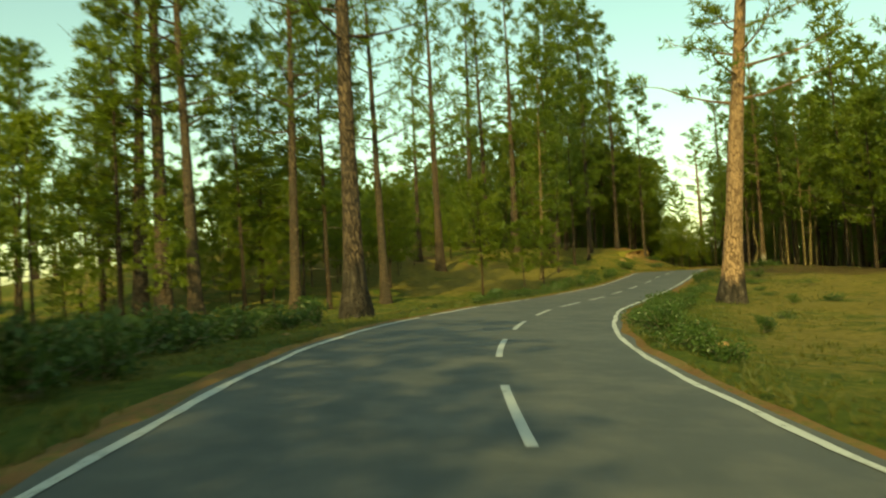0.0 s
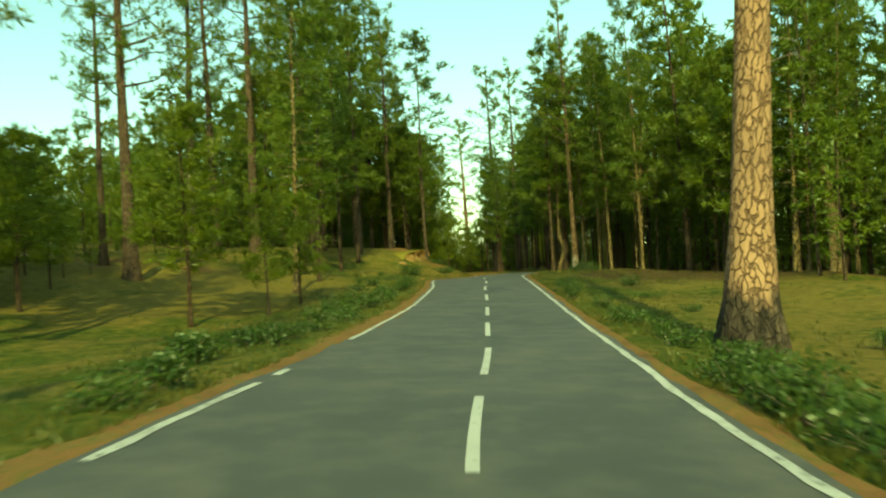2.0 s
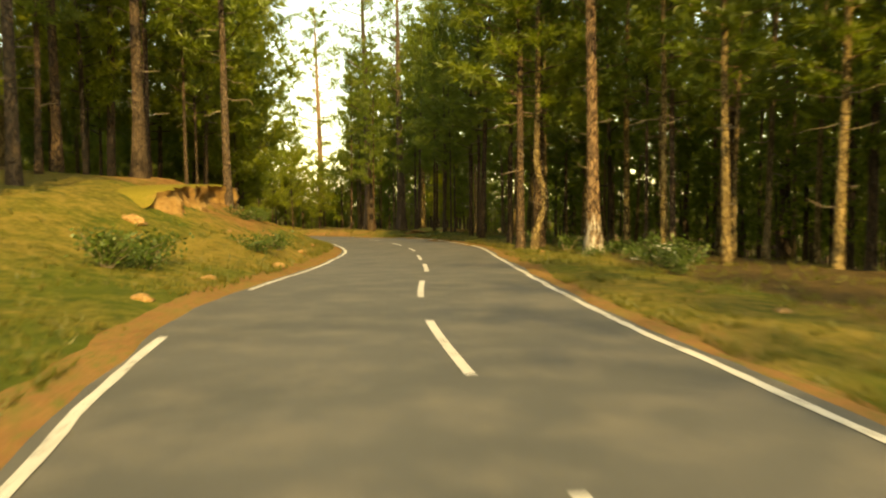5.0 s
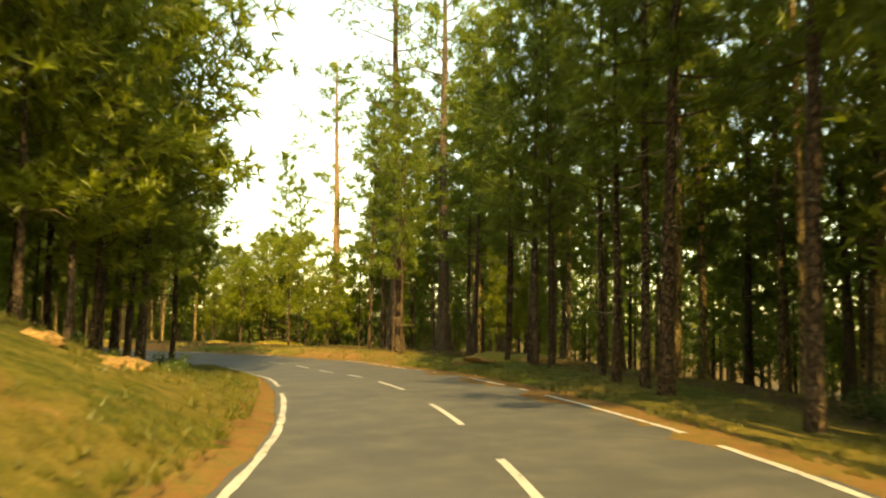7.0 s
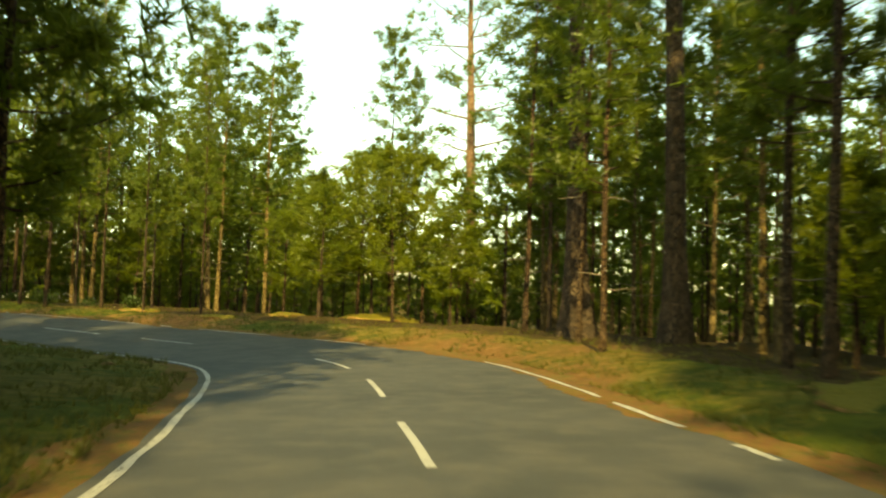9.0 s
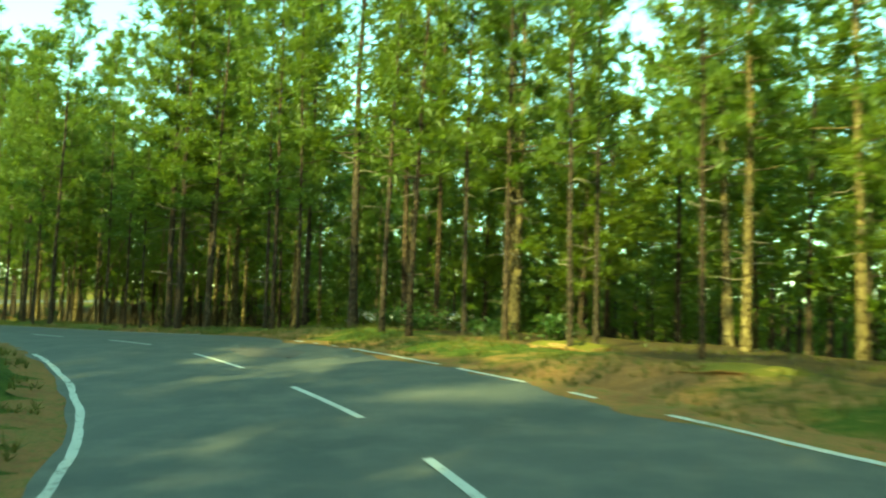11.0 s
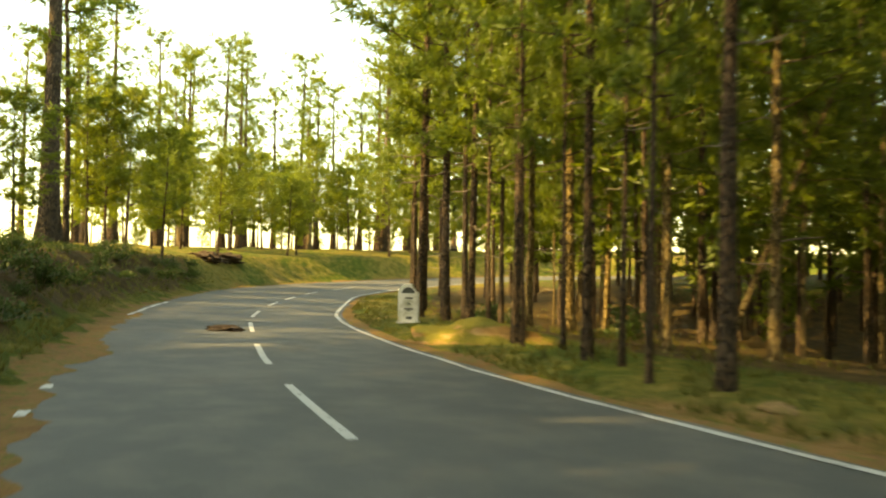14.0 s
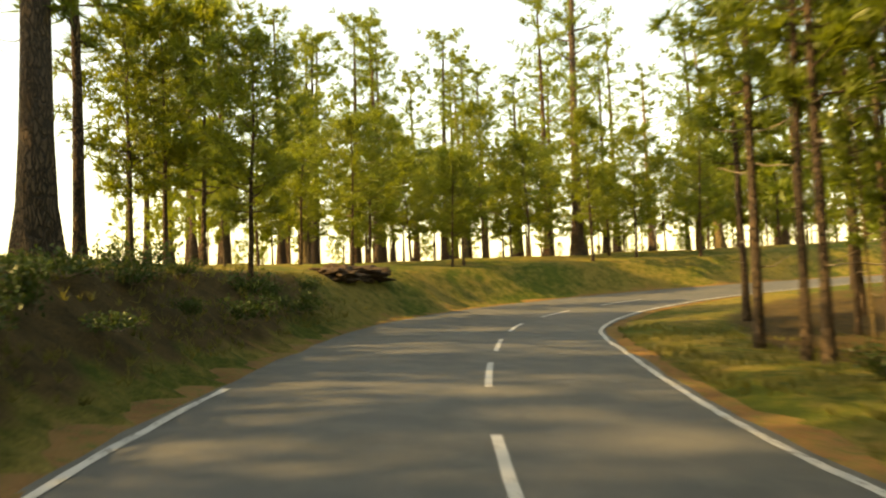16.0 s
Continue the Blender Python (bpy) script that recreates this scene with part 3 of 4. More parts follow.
# ---- plants ----
class Shape:
    """Vertices and faces gathered piece by piece."""

    def __init__(self):
        self.v, self.f, self.n = [], [], 0

    def put(self, verts, faces):
        verts = np.asarray(verts, float)
        self.v.append(verts)
        self.f.append(np.asarray(faces) + self.n)
        self.n += len(verts)

    def tube(self, spine, radii, sides=8, lobes=None):
        spine = np.asarray(spine, float)
        way = np.gradient(spine, axis=0)
        way /= np.linalg.norm(way, axis=1)[:, None] + 1e-9
        ref = np.where(np.abs(way[:, 2:3]) > 0.8, [[1.0, 0, 0]], [[0, 0, 1.0]])
        u = np.cross(way, ref)
        u /= np.linalg.norm(u, axis=1)[:, None]
        w = np.cross(way, u)
        a = np.arange(sides) * 2 * np.pi / sides
        r = np.asarray(radii)[:, None] * np.ones(sides)
        if lobes is not None:
            r = r * (1 + lobes)
        v = spine[:, None] + r[..., None] * (np.cos(a)[:, None] * u[:, None] + np.sin(a)[:, None] * w[:, None])
        k = np.arange((len(spine) - 1) * sides).reshape(-1, sides)
        nxt = np.roll(k, -1, 1)
        quads = np.stack([k, nxt, nxt + sides, k + sides], -1).reshape(-1, 4)
        self.put(v.reshape(-1, 3), quads)

    def tufts(self, places, ways, size, count, width, rng, spread=0.9):
        """Brushes of needles: blades that fan out from each place."""
        n = len(places)
        p = np.repeat(np.asarray(places), count, 0)
        d = np.repeat(np.asarray(ways), count, 0) + rng.normal(0, spread, (n * count, 3))
        d /= np.linalg.norm(d, axis=1)[:, None] + 1e-9
        s = size * rng.uniform(0.65, 1.25, (n * count, 1)) * np.repeat(rng.uniform(0.8, 1.2, (n, 1)), count, 0)
        side = np.cross(d, rng.normal(0, 1, (n * count, 3)))
        side /= np.linalg.norm(side, axis=1)[:, None] + 1e-9
        side *= width * rng.uniform(0.7, 1.3, (n * count, 1))
        p0 = p + d * s * 0.02
        tip = p + d * s
        tip[:, 2] -= 0.10 * s[:, 0]
        v = np.stack([p0 - side, p0 + side, tip], 1).reshape(-1, 3)
        k = np.arange(n * count)[:, None] * 3
        self.put(v, np.concatenate([k, k + 1, k + 2], 1))

    def mesh(self, name, material):
        return mesh_of_arrays(name, np.concatenate(self.v), self.f, material)


def trunk_line(rng, height, radius, sway, rings=14):
    t = np.linspace(0, 1, rings) ** 1.25
    bend = np.cumsum(rng.normal(0, sway, (rings, 2)), 0)
    bend -= bend[0]
    lean = rng.normal(0, 0.012, 2) * height
    xy = bend * t[:, None] + lean * t[:, None]
    return t, np.column_stack([xy, t * height - 0.25 * (t == 0)])


def pine_shapes(kind, seed, lite=""):
    """The woody skeleton and the needle crown of one pine, at its true size."""
    rng = np.random.default_rng(seed)
    if kind in ("old", "scorched"):
        height, radius, low, reach, limbs, sway = 25.0 if kind == "scorched" else rng.uniform(22, 26), 0.40, 0.35, 3.6, 38, 0.045
        tuft, blades, width, per = 0.37, 9, 0.026, 30
    elif kind in ("pole", "bent"):
        height, radius, low, reach, limbs, sway = rng.uniform(15, 19), 0.15, 0.27, 2.6, 44, 0.055
        tuft, blades, width, per = 0.37, 9, 0.028, 21
    else:
        height, radius, low, reach, limbs, sway = rng.uniform(7.5, 9.0), 0.11, 0.26, 2.05, 42, 0.03
        tuft, blades, width, per = 0.30, 9, 0.024, 26
    if lite == "open":
        limbs, per, tuft, width, blades = int(limbs * 0.8), int(per * 0.5), tuft * 1.2, width * 1.8, 8
    elif lite:
        limbs, per, tuft, width, blades = int(limbs * 0.75), int(per * 0.36), tuft * 1.35, width * 2.5, 6
        low *= 0.55
    t, spine = trunk_line(rng, height, radius, sway, 14 if kind != "bent" else 26)
    if kind == "bent":
        spine[:, 0] += 0.34 * np.exp(-((spine[:, 2] - 1.9) / 0.85) ** 2)
    flare = 1 + (0.85 if kind == "scorched" else 0.6 if radius > 0.3 else 0.3) * np.exp(-t * height / (1.6 * radius + 0.25))
    r = radius * (0.88 if radius > 0.3 else 0.76) * (1 - t * 0.86) * flare
    sides = 5 if lite else 14 if radius > 0.3 else 9
    if lite:
        t, spine, r = t[::3], spine[::3], r[::3]
    a = np.arange(sides) * 2 * np.pi / sides
    lobes = (np.exp(-t * height / 0.9)[:, None] * 0.20 * np.sin(a * 4 + rng.uniform(0, 6)) + rng.normal(0, 0.03, (len(t), sides)))
    wood, crown, dead = Shape(), Shape(), []
    wood.tube(spine, r, sides, lobes)
    at = lambda h: np.array([np.interp(h, spine[:, 2], spine[:, j]) for j in range(3)])
    wide = lambda h: np.interp(h, spine[:, 2], r)
    places, ways = [], []
    for i in range(limbs):
        f = (i + rng.uniform(0, 1)) / limbs
        h = height * (low + (0.97 - low) * f)
        if radius > 0.3:
            shape = (0.5 + 0.62 * np.sin(np.pi * min(f + 0.2, 1))) * rng.uniform(0.45, 1.2)
        elif kind in ("pole", "bent"):
            shape = (0.30 + 0.75 * (1 - f) ** 0.7) * rng.uniform(0.5, 1.2) * (0.6 + 0.4 * min(1, f * 3))
        else:
            shape = (0.12 + 0.95 * math.sin(math.pi * (0.16 + 0.80 * f)) ** 0.8) * rng.uniform(0.6, 1.15)
        ang = i * 2.4 + rng.uniform(-0.5, 0.5)
        length = reach * shape
        out = np.array([math.cos(ang), math.sin(ang), 0.0])
        rise = rng.uniform(-0.12, 0.3) + 0.45 * f
        u = np.linspace(0, 1, 4 if lite else 5)
        limb = at(h) + out * (u * length)[:, None] + np.array([0, 0, 1.0]) * ((rise * u + 0.18 * u ** 2) * length)[:, None]
        limb += rng.normal(0, 0.035 * length, limb.shape) * u[:, None]
        if not lite or i % 6 == 0:
            wood.tube(limb, np.linspace(min(wide(h) * 0.35, 0.018 + 0.014 * length), 0.007, len(u)), 4)
        # needles sit in separate pads along the outer half of the limb
        pads = rng.uniform(0.3, 1.0, 5)
        for j in range(per):
            g = pads[j % 5]
            base = np.array([np.interp(g, u, limb[:, q]) for q in range(3)])
            off = rng.normal(0, 1, 3) * np.array([0.17, 0.17, 0.13]) * (0.45 + length * 0.32)
            places.append(base + off + np.array([0, 0, 0.08]))
            w = out * 0.7 + off * 1.3 + np.array([0, 0, 0.5])
            ways.append(w / (np.linalg.norm(w) + 1e-9))
    top = at(height * 0.97)
    for _ in range(per):
        places.append(top + rng.normal(0, 1, 3) * np.array([0.18, 0.18, 0.35]))
        ways.append(np.array([0, 0, 1.0]))
    crown.tufts(places, ways, tuft, blades, width, rng)
    for i in range(0 if lite else 8 if kind in ("pole", "bent") else 7 if radius > 0.3 else 2):
        h = height * rng.uniform(0.10, low + 0.12)
        ang = rng.uniform(0, 6.28)
        out = np.array([math.cos(ang), math.sin(ang), rng.uniform(-0.3, 0.35)])
        n = rng.uniform(0.3, 1.3) * (1.3 if radius > 0.3 else 0.9)
        u = np.linspace(0, 1, 4)
        limb = at(h) + out * (u * n)[:, None] + rng.normal(0, 0.10, (4, 3)) * u[:, None]
        twig = Shape()
        twig.tube(limb, np.linspace(0.020, 0.006, 4), 4)
        dead.append(twig)
    return wood, crown, dead, height, radius


def pine_meshes(kind, seed):
    wood, crown, dead, height, radius = pine_shapes(kind, seed)
    bark = {"old": BARK_OLD, "scorched": BARK_SCORCHED, "pole": BARK_POLE, "young": BARK_POLE, "bent": BARK_YELLOW}[kind]
    leaf = {"old": NEEDLES, "scorched": NEEDLES, "pole": NEEDLES_DARK, "young": NEEDLES_YOUNG, "bent": NEEDLES}[kind]
    return (smooth(wood.mesh("trunk", bark)), crown.mesh("crown", leaf), *[twig.mesh("dead_branch", TWIG) for twig in dead]), height, radius


LABELS = {"old": "tall mature pine with plated orange bark and open crown", "scorched": "large old pine with fire-blackened base and plated bark",
          "pole": "slender straight forest pine with dead lower twigs", "young": "young bushy pine with fresh green needles", "bent": "pine with a crooked yellowish trunk bent near its foot"}
MODELS = {}


def model(kind, n):
    """One pine of each kind is built at its first place and copied from there on."""
    if (kind, n) not in MODELS:
        MODELS[kind, n] = pine_meshes(kind, hash_of(kind) * 17 + n)
    return MODELS[kind, n]


def hash_of(kind):
    return {"old": 3, "scorched": 5, "pole": 7, "young": 11, "bent": 13}[kind]


FIRST = {}
TREES = []


def plant(kind, x, y, radius=None, height=None, turn=None, lean=(0.0, 0.0), n=None, label="", group=""):
    rng = random.Random(int(x * 13.1) * 7919 + int(y * 11.3))
    count = {"old": 3, "scorched": 1, "pole": 4, "young": 3, "bent": 1}[kind]
    n = rng.randrange(count) if n is None else n
    meshes, h0, r0 = model(kind, n)
    z = float(land_z(np.array([x]), np.array([y]))[0])
    tall = (height or h0 * rng.uniform(0.85, 1.12)) / h0
    fat = (radius or r0 * rng.uniform(0.8, 1.2)) / r0
    side = min(max(fat, 0.52 * tall), 1.35 * tall)
    m = pose(x, y, z - 0.05, lean[0], lean[1], rng.uniform(0, 360) if turn is None else turn) @ Matrix.Diagonal((side, side, tall, 1))
    if (kind, n) not in FIRST:
        ob = new("pine_tree")
        for name, me in zip(["trunk", "crown"] + ["dead_branch"] * len(meshes), meshes):
            part(name, me, ob)
        ob.matrix_world = m
        tagged(ob, label or LABELS[kind], "tree", group or kind + " pines by the road")
        FIRST[kind, n] = ob
    else:
        src = FIRST[kind, n]
        keep = src.matrix_basis.copy()
        src.matrix_basis = Matrix.Identity(4)
        ob = copy_thing(src, m)
        src.matrix_basis = keep
        tagged(ob, label or LABELS[kind], "tree", group or kind + " pines by the road")
    TREES.append((x, y))
    return ob


# Pines that stand by themselves: x, y, trunk radius.
OLD_FIRST_BEND = [(-17.0, 44.3, 0.46), (-15.5, 43.8, 0.5), (-13.6, 43.4, 0.40), (-8.1, 43.0, 0.32), (-5.3, 43.9, 0.32), (-3.5, 46.7, 0.30), (-0.3, 71.7, 0.42),
                  (-2.4, 79.7, 0.29), (3.4, 94.5, 0.45), (5.4, 94.4, 0.42), (7.9, 85.7, 0.42), (13.2, 91.5, 0.42)]
OLD_SECOND_BEND = [(22.8, 89.8, 0.21), (19.8, 90.2, 0.25), (35.1, 87.5, 0.26), (35.5, 80.3, 0.15), (35.4, 81.5, 0.10), (36.0, 91.0, 0.18),
                   (46.2, 130.0, 0.45), (48.0, 126.8, 0.42), (37.9, 96.8, 0.14), (37.3, 95.5, 0.19), (33.0, 85.8, 0.21)]
OLD_THIRD_BEND = [(23.9, 154.6, 0.15), (25.0, 150.5, 0.11), (22.6, 153.4, 0.20), (25.9, 152.4, 0.12), (-9.7, 164.7, 0.18), (-29.2, 159.2, 0.44),
                  (-30.4, 160.2, 0.20), (-45.7, 188.7, 0.34)]
POLES_FIRST = [(-17.2, 42.1, 0.22), (-20.6, 47.7, 0.18), (-6.7, 46.0, 0.24), (-14.8, 58.2, 0.24), (8.2, 94.2, 0.26),  (16.6, 90.0, 0.18), (22.1, 93.7, 0.12)]
POLES_SECOND = [(35.2, 88.8, 0.10), (40.4, 105.0, 0.16), (41.5, 107.0, 0.16), (45.4, 118.8, 0.17), (43.2, 111.2, 0.15), (41.4, 105.4, 0.10),
                (39.7, 100.6, 0.13), (38.4, 98.4, 0.14), (44.6, 116.8, 0.19), (40.3, 104.0, 0.09), (41.9, 109.2, 0.15), (43.6, 147.3, 0.15), (44.6, 147.0, 0.10)]
POLES_THIRD = [(26.4, 149.2, 0.12), (12.2, 156.9, 0.2), (13.4, 156.0, 0.19), (13.2, 158.1, 0.18), (19.1, 154.0, 0.14), (18.8, 156.7, 0.16), (29.0, 149.3, 0.12),
               (31.2, 146.7, 0.10), (31.5, 148.1, 0.09), (33.9, 146.1, 0.09), (27.7, 149.9, 0.11), (20.8, 152.9, 0.10), (18.3, 154.8, 0.12), (15.0, 155.8, 0.15),
               (11.3, 157.9, 0.19), (3.6, 158.9, 0.16), (7.4, 158.4, 0.10), (9.2, 157.7, 0.09), (10.3, 157.4, 0.08), (0.5, 160.1, 0.13)]
POLES_FOURTH = [(2.6, 158.8, 0.07), (1.4, 159.8, 0.07), (-6.0, 163.4, 0.15), (-3.1, 162.1, 0.09), (-7.0, 165.4, 0.11), (-0.8, 161.0, 0.07),
                (-16.2, 171.0, 0.16), (-7.1, 164.2, 0.13), (-4.9, 163.0, 0.08), (-2.3, 161.3, 0.12), (-25.1, 178.1, 0.17), (-1.6, 160.8, 0.06), (-8.4, 164.6, 0.19),
                (-14.2, 168.4, 0.13), (-21.9, 178.6, 0.12), (-16.9, 170.0, 0.14), (-24.3, 180.7, 0.18), (-20.3, 172.6, 0.17), (-17.6, 170.4, 0.13)]
YOUNG_PINES = [(2.6, 54.5, 8.0), (5.7, 56.7, 5.0), (7.5, 60.2, 5.0), (-33.0, 161.8, 7.5), (-33.8, 162.9, 8.0), (-34.6, 164.2, 8.5), (-28.4, 163.9, 6.2), (-37.5, 170.6, 6.0),
               (-41.3, 177.4, 5.5), (-42.2, 178.6, 5.5), (-41.8, 186.5, 8.0), (-42.8, 190.6, 7.5), (-40.6, 193.4, 8.0), (41.6, 146.0, 8.5), (45.0, 145.6, 9.0), (43.0, 149.0, 9.5)]
MIDDLE_PINES = [(-19.0, 46.5, 12.0), (-15.2, 47.6, 4.2), (-13.4, 49.5, 3.6), (-10.4, 48.2, 4.6), (-11.5, 50.0, 9.5), (-9.5, 53.5, 10.5), (9.0, 88.5, 14.0), (10.5, 78.0, 11.0),
                (34.0, 62.5, 13.5), (37.0, 68.0, 14.0)]
BANK_PINES = [(31.0, 118.6, 10.5), (29.4, 120.8, 13.0), (29.0, 111.5, 15.5), (27.5, 108.4, 15.0), (28.4, 114.6, 15.5), (26.2, 111.6, 13.5), (24.2, 99.8, 12.5), (21.6, 99.4, 13.0), (22.6, 103.0, 13.5), (25.4, 105.2, 12.5), (18.6, 96.2, 13.0),
              (25.6, 101.2, 8.0), (27.2, 105.4, 8.0), (26.6, 103.2, 9.0), (28.4, 108.9, 7.0)]

plant("scorched", -2.85, 25.3, 0.36, 25.0)
pale = plant("scorched", 13.3, 37.0, 0.52, 26.0, turn=172, lean=(0.0, -3.6), label="large pine with pale orange bark and a scorched foot")
leaning = plant("old", 37.3, 58.8, 0.36, 25.0, turn=0, lean=(0.0, -7.0), label="tall old pine leaning out over the meadow")
golden = plant("pole", 35.0, 83.8, 0.19, 17.0, label="straight pine with yellowish bark")
distant = plant("old", 50.4, 153.9, 0.52, 28.0, n=1, label="tall pale pine rising above the young trees of the bend")
orange = plant("pole", -5.0, 165.9, 0.2, 18.0, label="orange-barked pine at the edge of the wood")
# Sunlight on the next three trunks is put into their yellow bark.
sunlit = plant("pole", 1.75, 163.5, 0.13, 16.0, label="slim pine in the wood with sunlight put into its yellow bark")
slanting = plant("pole", 0.3, 164.3, 0.1, 9.0, turn=0, lean=(-10.6, 18.1), label="thin pine slanting steeply against its neighbour")
forked = plant("pole", 0.03, 162.9, 0.09, 13.0, label="thin pine in the wood with sunlit yellow painted on its bark")
for x, y, r in OLD_FIRST_BEND + OLD_SECOND_BEND + OLD_THIRD_BEND:
    plant("old" if r > 0.215 else "pole", x, y, r, 15 + 24 * r + (4 if r > 0.3 else 0))
for x, y, r in POLES_FIRST + POLES_SECOND + POLES_THIRD + POLES_FOURTH:
    r *= 0.88
    plant("pole", x, y, r, 9.5 + 50 * r if r < 0.15 else 15 + 14 * r)
for x, y, r, h in [(-23.5, 44.0, 0.16, 16), (-27.5, 49.0, 0.17, 17), (-22.5, 52.5, 0.15, 16), (-30.0, 56.0, 0.18, 18), (-25.5, 39.0, 0.14, 14), (-12.0, 47.6, 0.17, 17), (-9.8, 51.2, 0.18, 19), (-12.6, 55.5, 0.18, 19), (-16.0, 52.0, 0.17, 18),
                   (10.2, 71.0, 0.14, 16), (12.6, 76.4, 0.17, 19), (11.6, 83.4, 0.23, 28), (15.8, 84.6, 0.23, 27), (14.6, 80.0, 0.16, 18), (17.4, 93.4, 0.25, 30),
                   (44.6, 126.6, 0.14, 17), (45.4, 132.6, 0.14, 17), (47.2, 134.4, 0.15, 18), (43.8, 123.6, 0.12, 15),
                   (19.6, 96.6, 0.24, 30), (20.4, 92.6, 0.16, 20), (13.6, 88.0, 0.23, 28)]:
    plant("pole", x, y, r, h)
tilted = plant("pole", 8.1, 66.0, 0.20, 20.0, n=0, turn=0, lean=(0.0, 4.0), label="slim orange-barked pine leaning over the grassy hill")
for x, y, h in YOUNG_PINES + MIDDLE_PINES + BANK_PINES:
    plant("young", x, y, 0.012 * h + 0.02, h)
# the pine whose foot has been limed
limed = plant("old", 32.67, 81.07, 0.25, 24.0, label="tall pine with a whitewashed patch at its foot")
plant("bent", 33.5, 85.6, 0.2, 17.0, turn=-28)
for ob, bark in ((limed, BARK_LIMED), (pale, BARK_PALE), (golden, BARK_YELLOW), (orange, BARK_YELLOW), (sunlit, BARK_YELLOW), (slanting, BARK_YELLOW), (forked, BARK_YELLOW), (distant, BARK_PALE), (tilted, BARK_YELLOW), (leaning, BARK_YELLOW)):
    for piece in ob.children:
        if piece.name.startswith("trunk"):
            piece.data = piece.data.copy()
            piece.data.materials[0] = bark


def open_sky(x, y, kind):
    """Openings in the wood: round the lone trees on the last bank, over the grassy hill of the first, and above the second bend, where only low trees stand."""
    if x < -24 and y < 167:
        return True
    if kind == "young":
        return False
    d, a = math.hypot(x - 2.3, y - 23.5), math.degrees(math.atan2(x - 2.3, y - 23.5))
    if 40 < d < 90 and -35 < a < 3.5:
        return True
    for ex, ey, low, high, near in ((30.65, 93.9, 8.0, 17.8, 18), (21.2, 73.1, 15.0, 22.8, 40)):
        d, a = math.hypot(x - ex, y - ey), math.degrees(math.atan2(x - ex, y - ey))
        if d > near and low < a < high:
            return True
    return False


def scatter(kind, runs, outs, side, count, gap, seed, heights=None, radii=None):
    """Fills a stretch of wood beside the road, keeping a gap between trunks."""
    rng = random.Random(seed)
    placed = tries = 0
    while placed < count and tries < count * 30:
        tries += 1
        run, out = rng.uniform(*runs), outs[0] + (outs[1] - outs[0]) * rng.random() ** 0.8
        x, y, _ = on_road(np.array(run), np.array(side * (float(half_at(run)) + out))).tolist()
        _, o, _ = lay(x, y)
        if o[0] < outs[0] - 0.5 or any((x - a) ** 2 + (y - b) ** 2 < gap * gap for a, b in TREES):
            continue
        pick = kind if isinstance(kind, str) else rng.choice(kind)
        if open_sky(x, y, pick):
            continue
        plant(pick, x, y, rng.uniform(*radii) if radii else None, rng.uniform(*heights) if heights else None, lean=(rng.gauss(0, 0.9), rng.gauss(0, 0.9)), group=pick + " pines of the wood")
        placed += 1


scatter("pole", (77, 134), (5, 15), -1, 44, 1.9, 11)
scatter("pole", (64, 78), (13, 20), -1, 8, 2.4, 18)
scatter("pole", (150, 212), (4.5, 14), -1, 22, 1.9, 12)
scatter("pole", (164, 212), (3.2, 12), -1, 30, 1.0, 24, (9, 14), (0.045, 0.085))
scatter("pole", (134, 152), (7, 18), -1, 12, 2.2, 13)
scatter("young", (126, 156), (6, 16), -1, 12, 2.4, 14, (4, 9))
scatter(("pole", "old"), (90, 112), (13, 24), 1, 6, 3.0, 15)
scatter(("pole", "young"), (108, 156), (5.5, 16), 1, 18, 2.4, 16, (7.5, 12.5))
scatter("pole", (20, 66), (22, 30), -1, 10, 3.0, 17)
scatter("young", (44, 70), (12, 36), 1, 8, 2.8, 19, (5, 9))
scatter("young", (200, 246), (5, 18), 1, 26, 2.8, 20, (4.5, 9))
scatter("young", (150, 192), (8, 20), -1, 16, 2.0, 22, (9, 13))
scatter("young", (92, 108), (6, 14), 1, 8, 2.6, 23, (10, 13))
scatter("old", (206, 250), (16, 36), 1, 7, 5.0, 21, (14, 20))


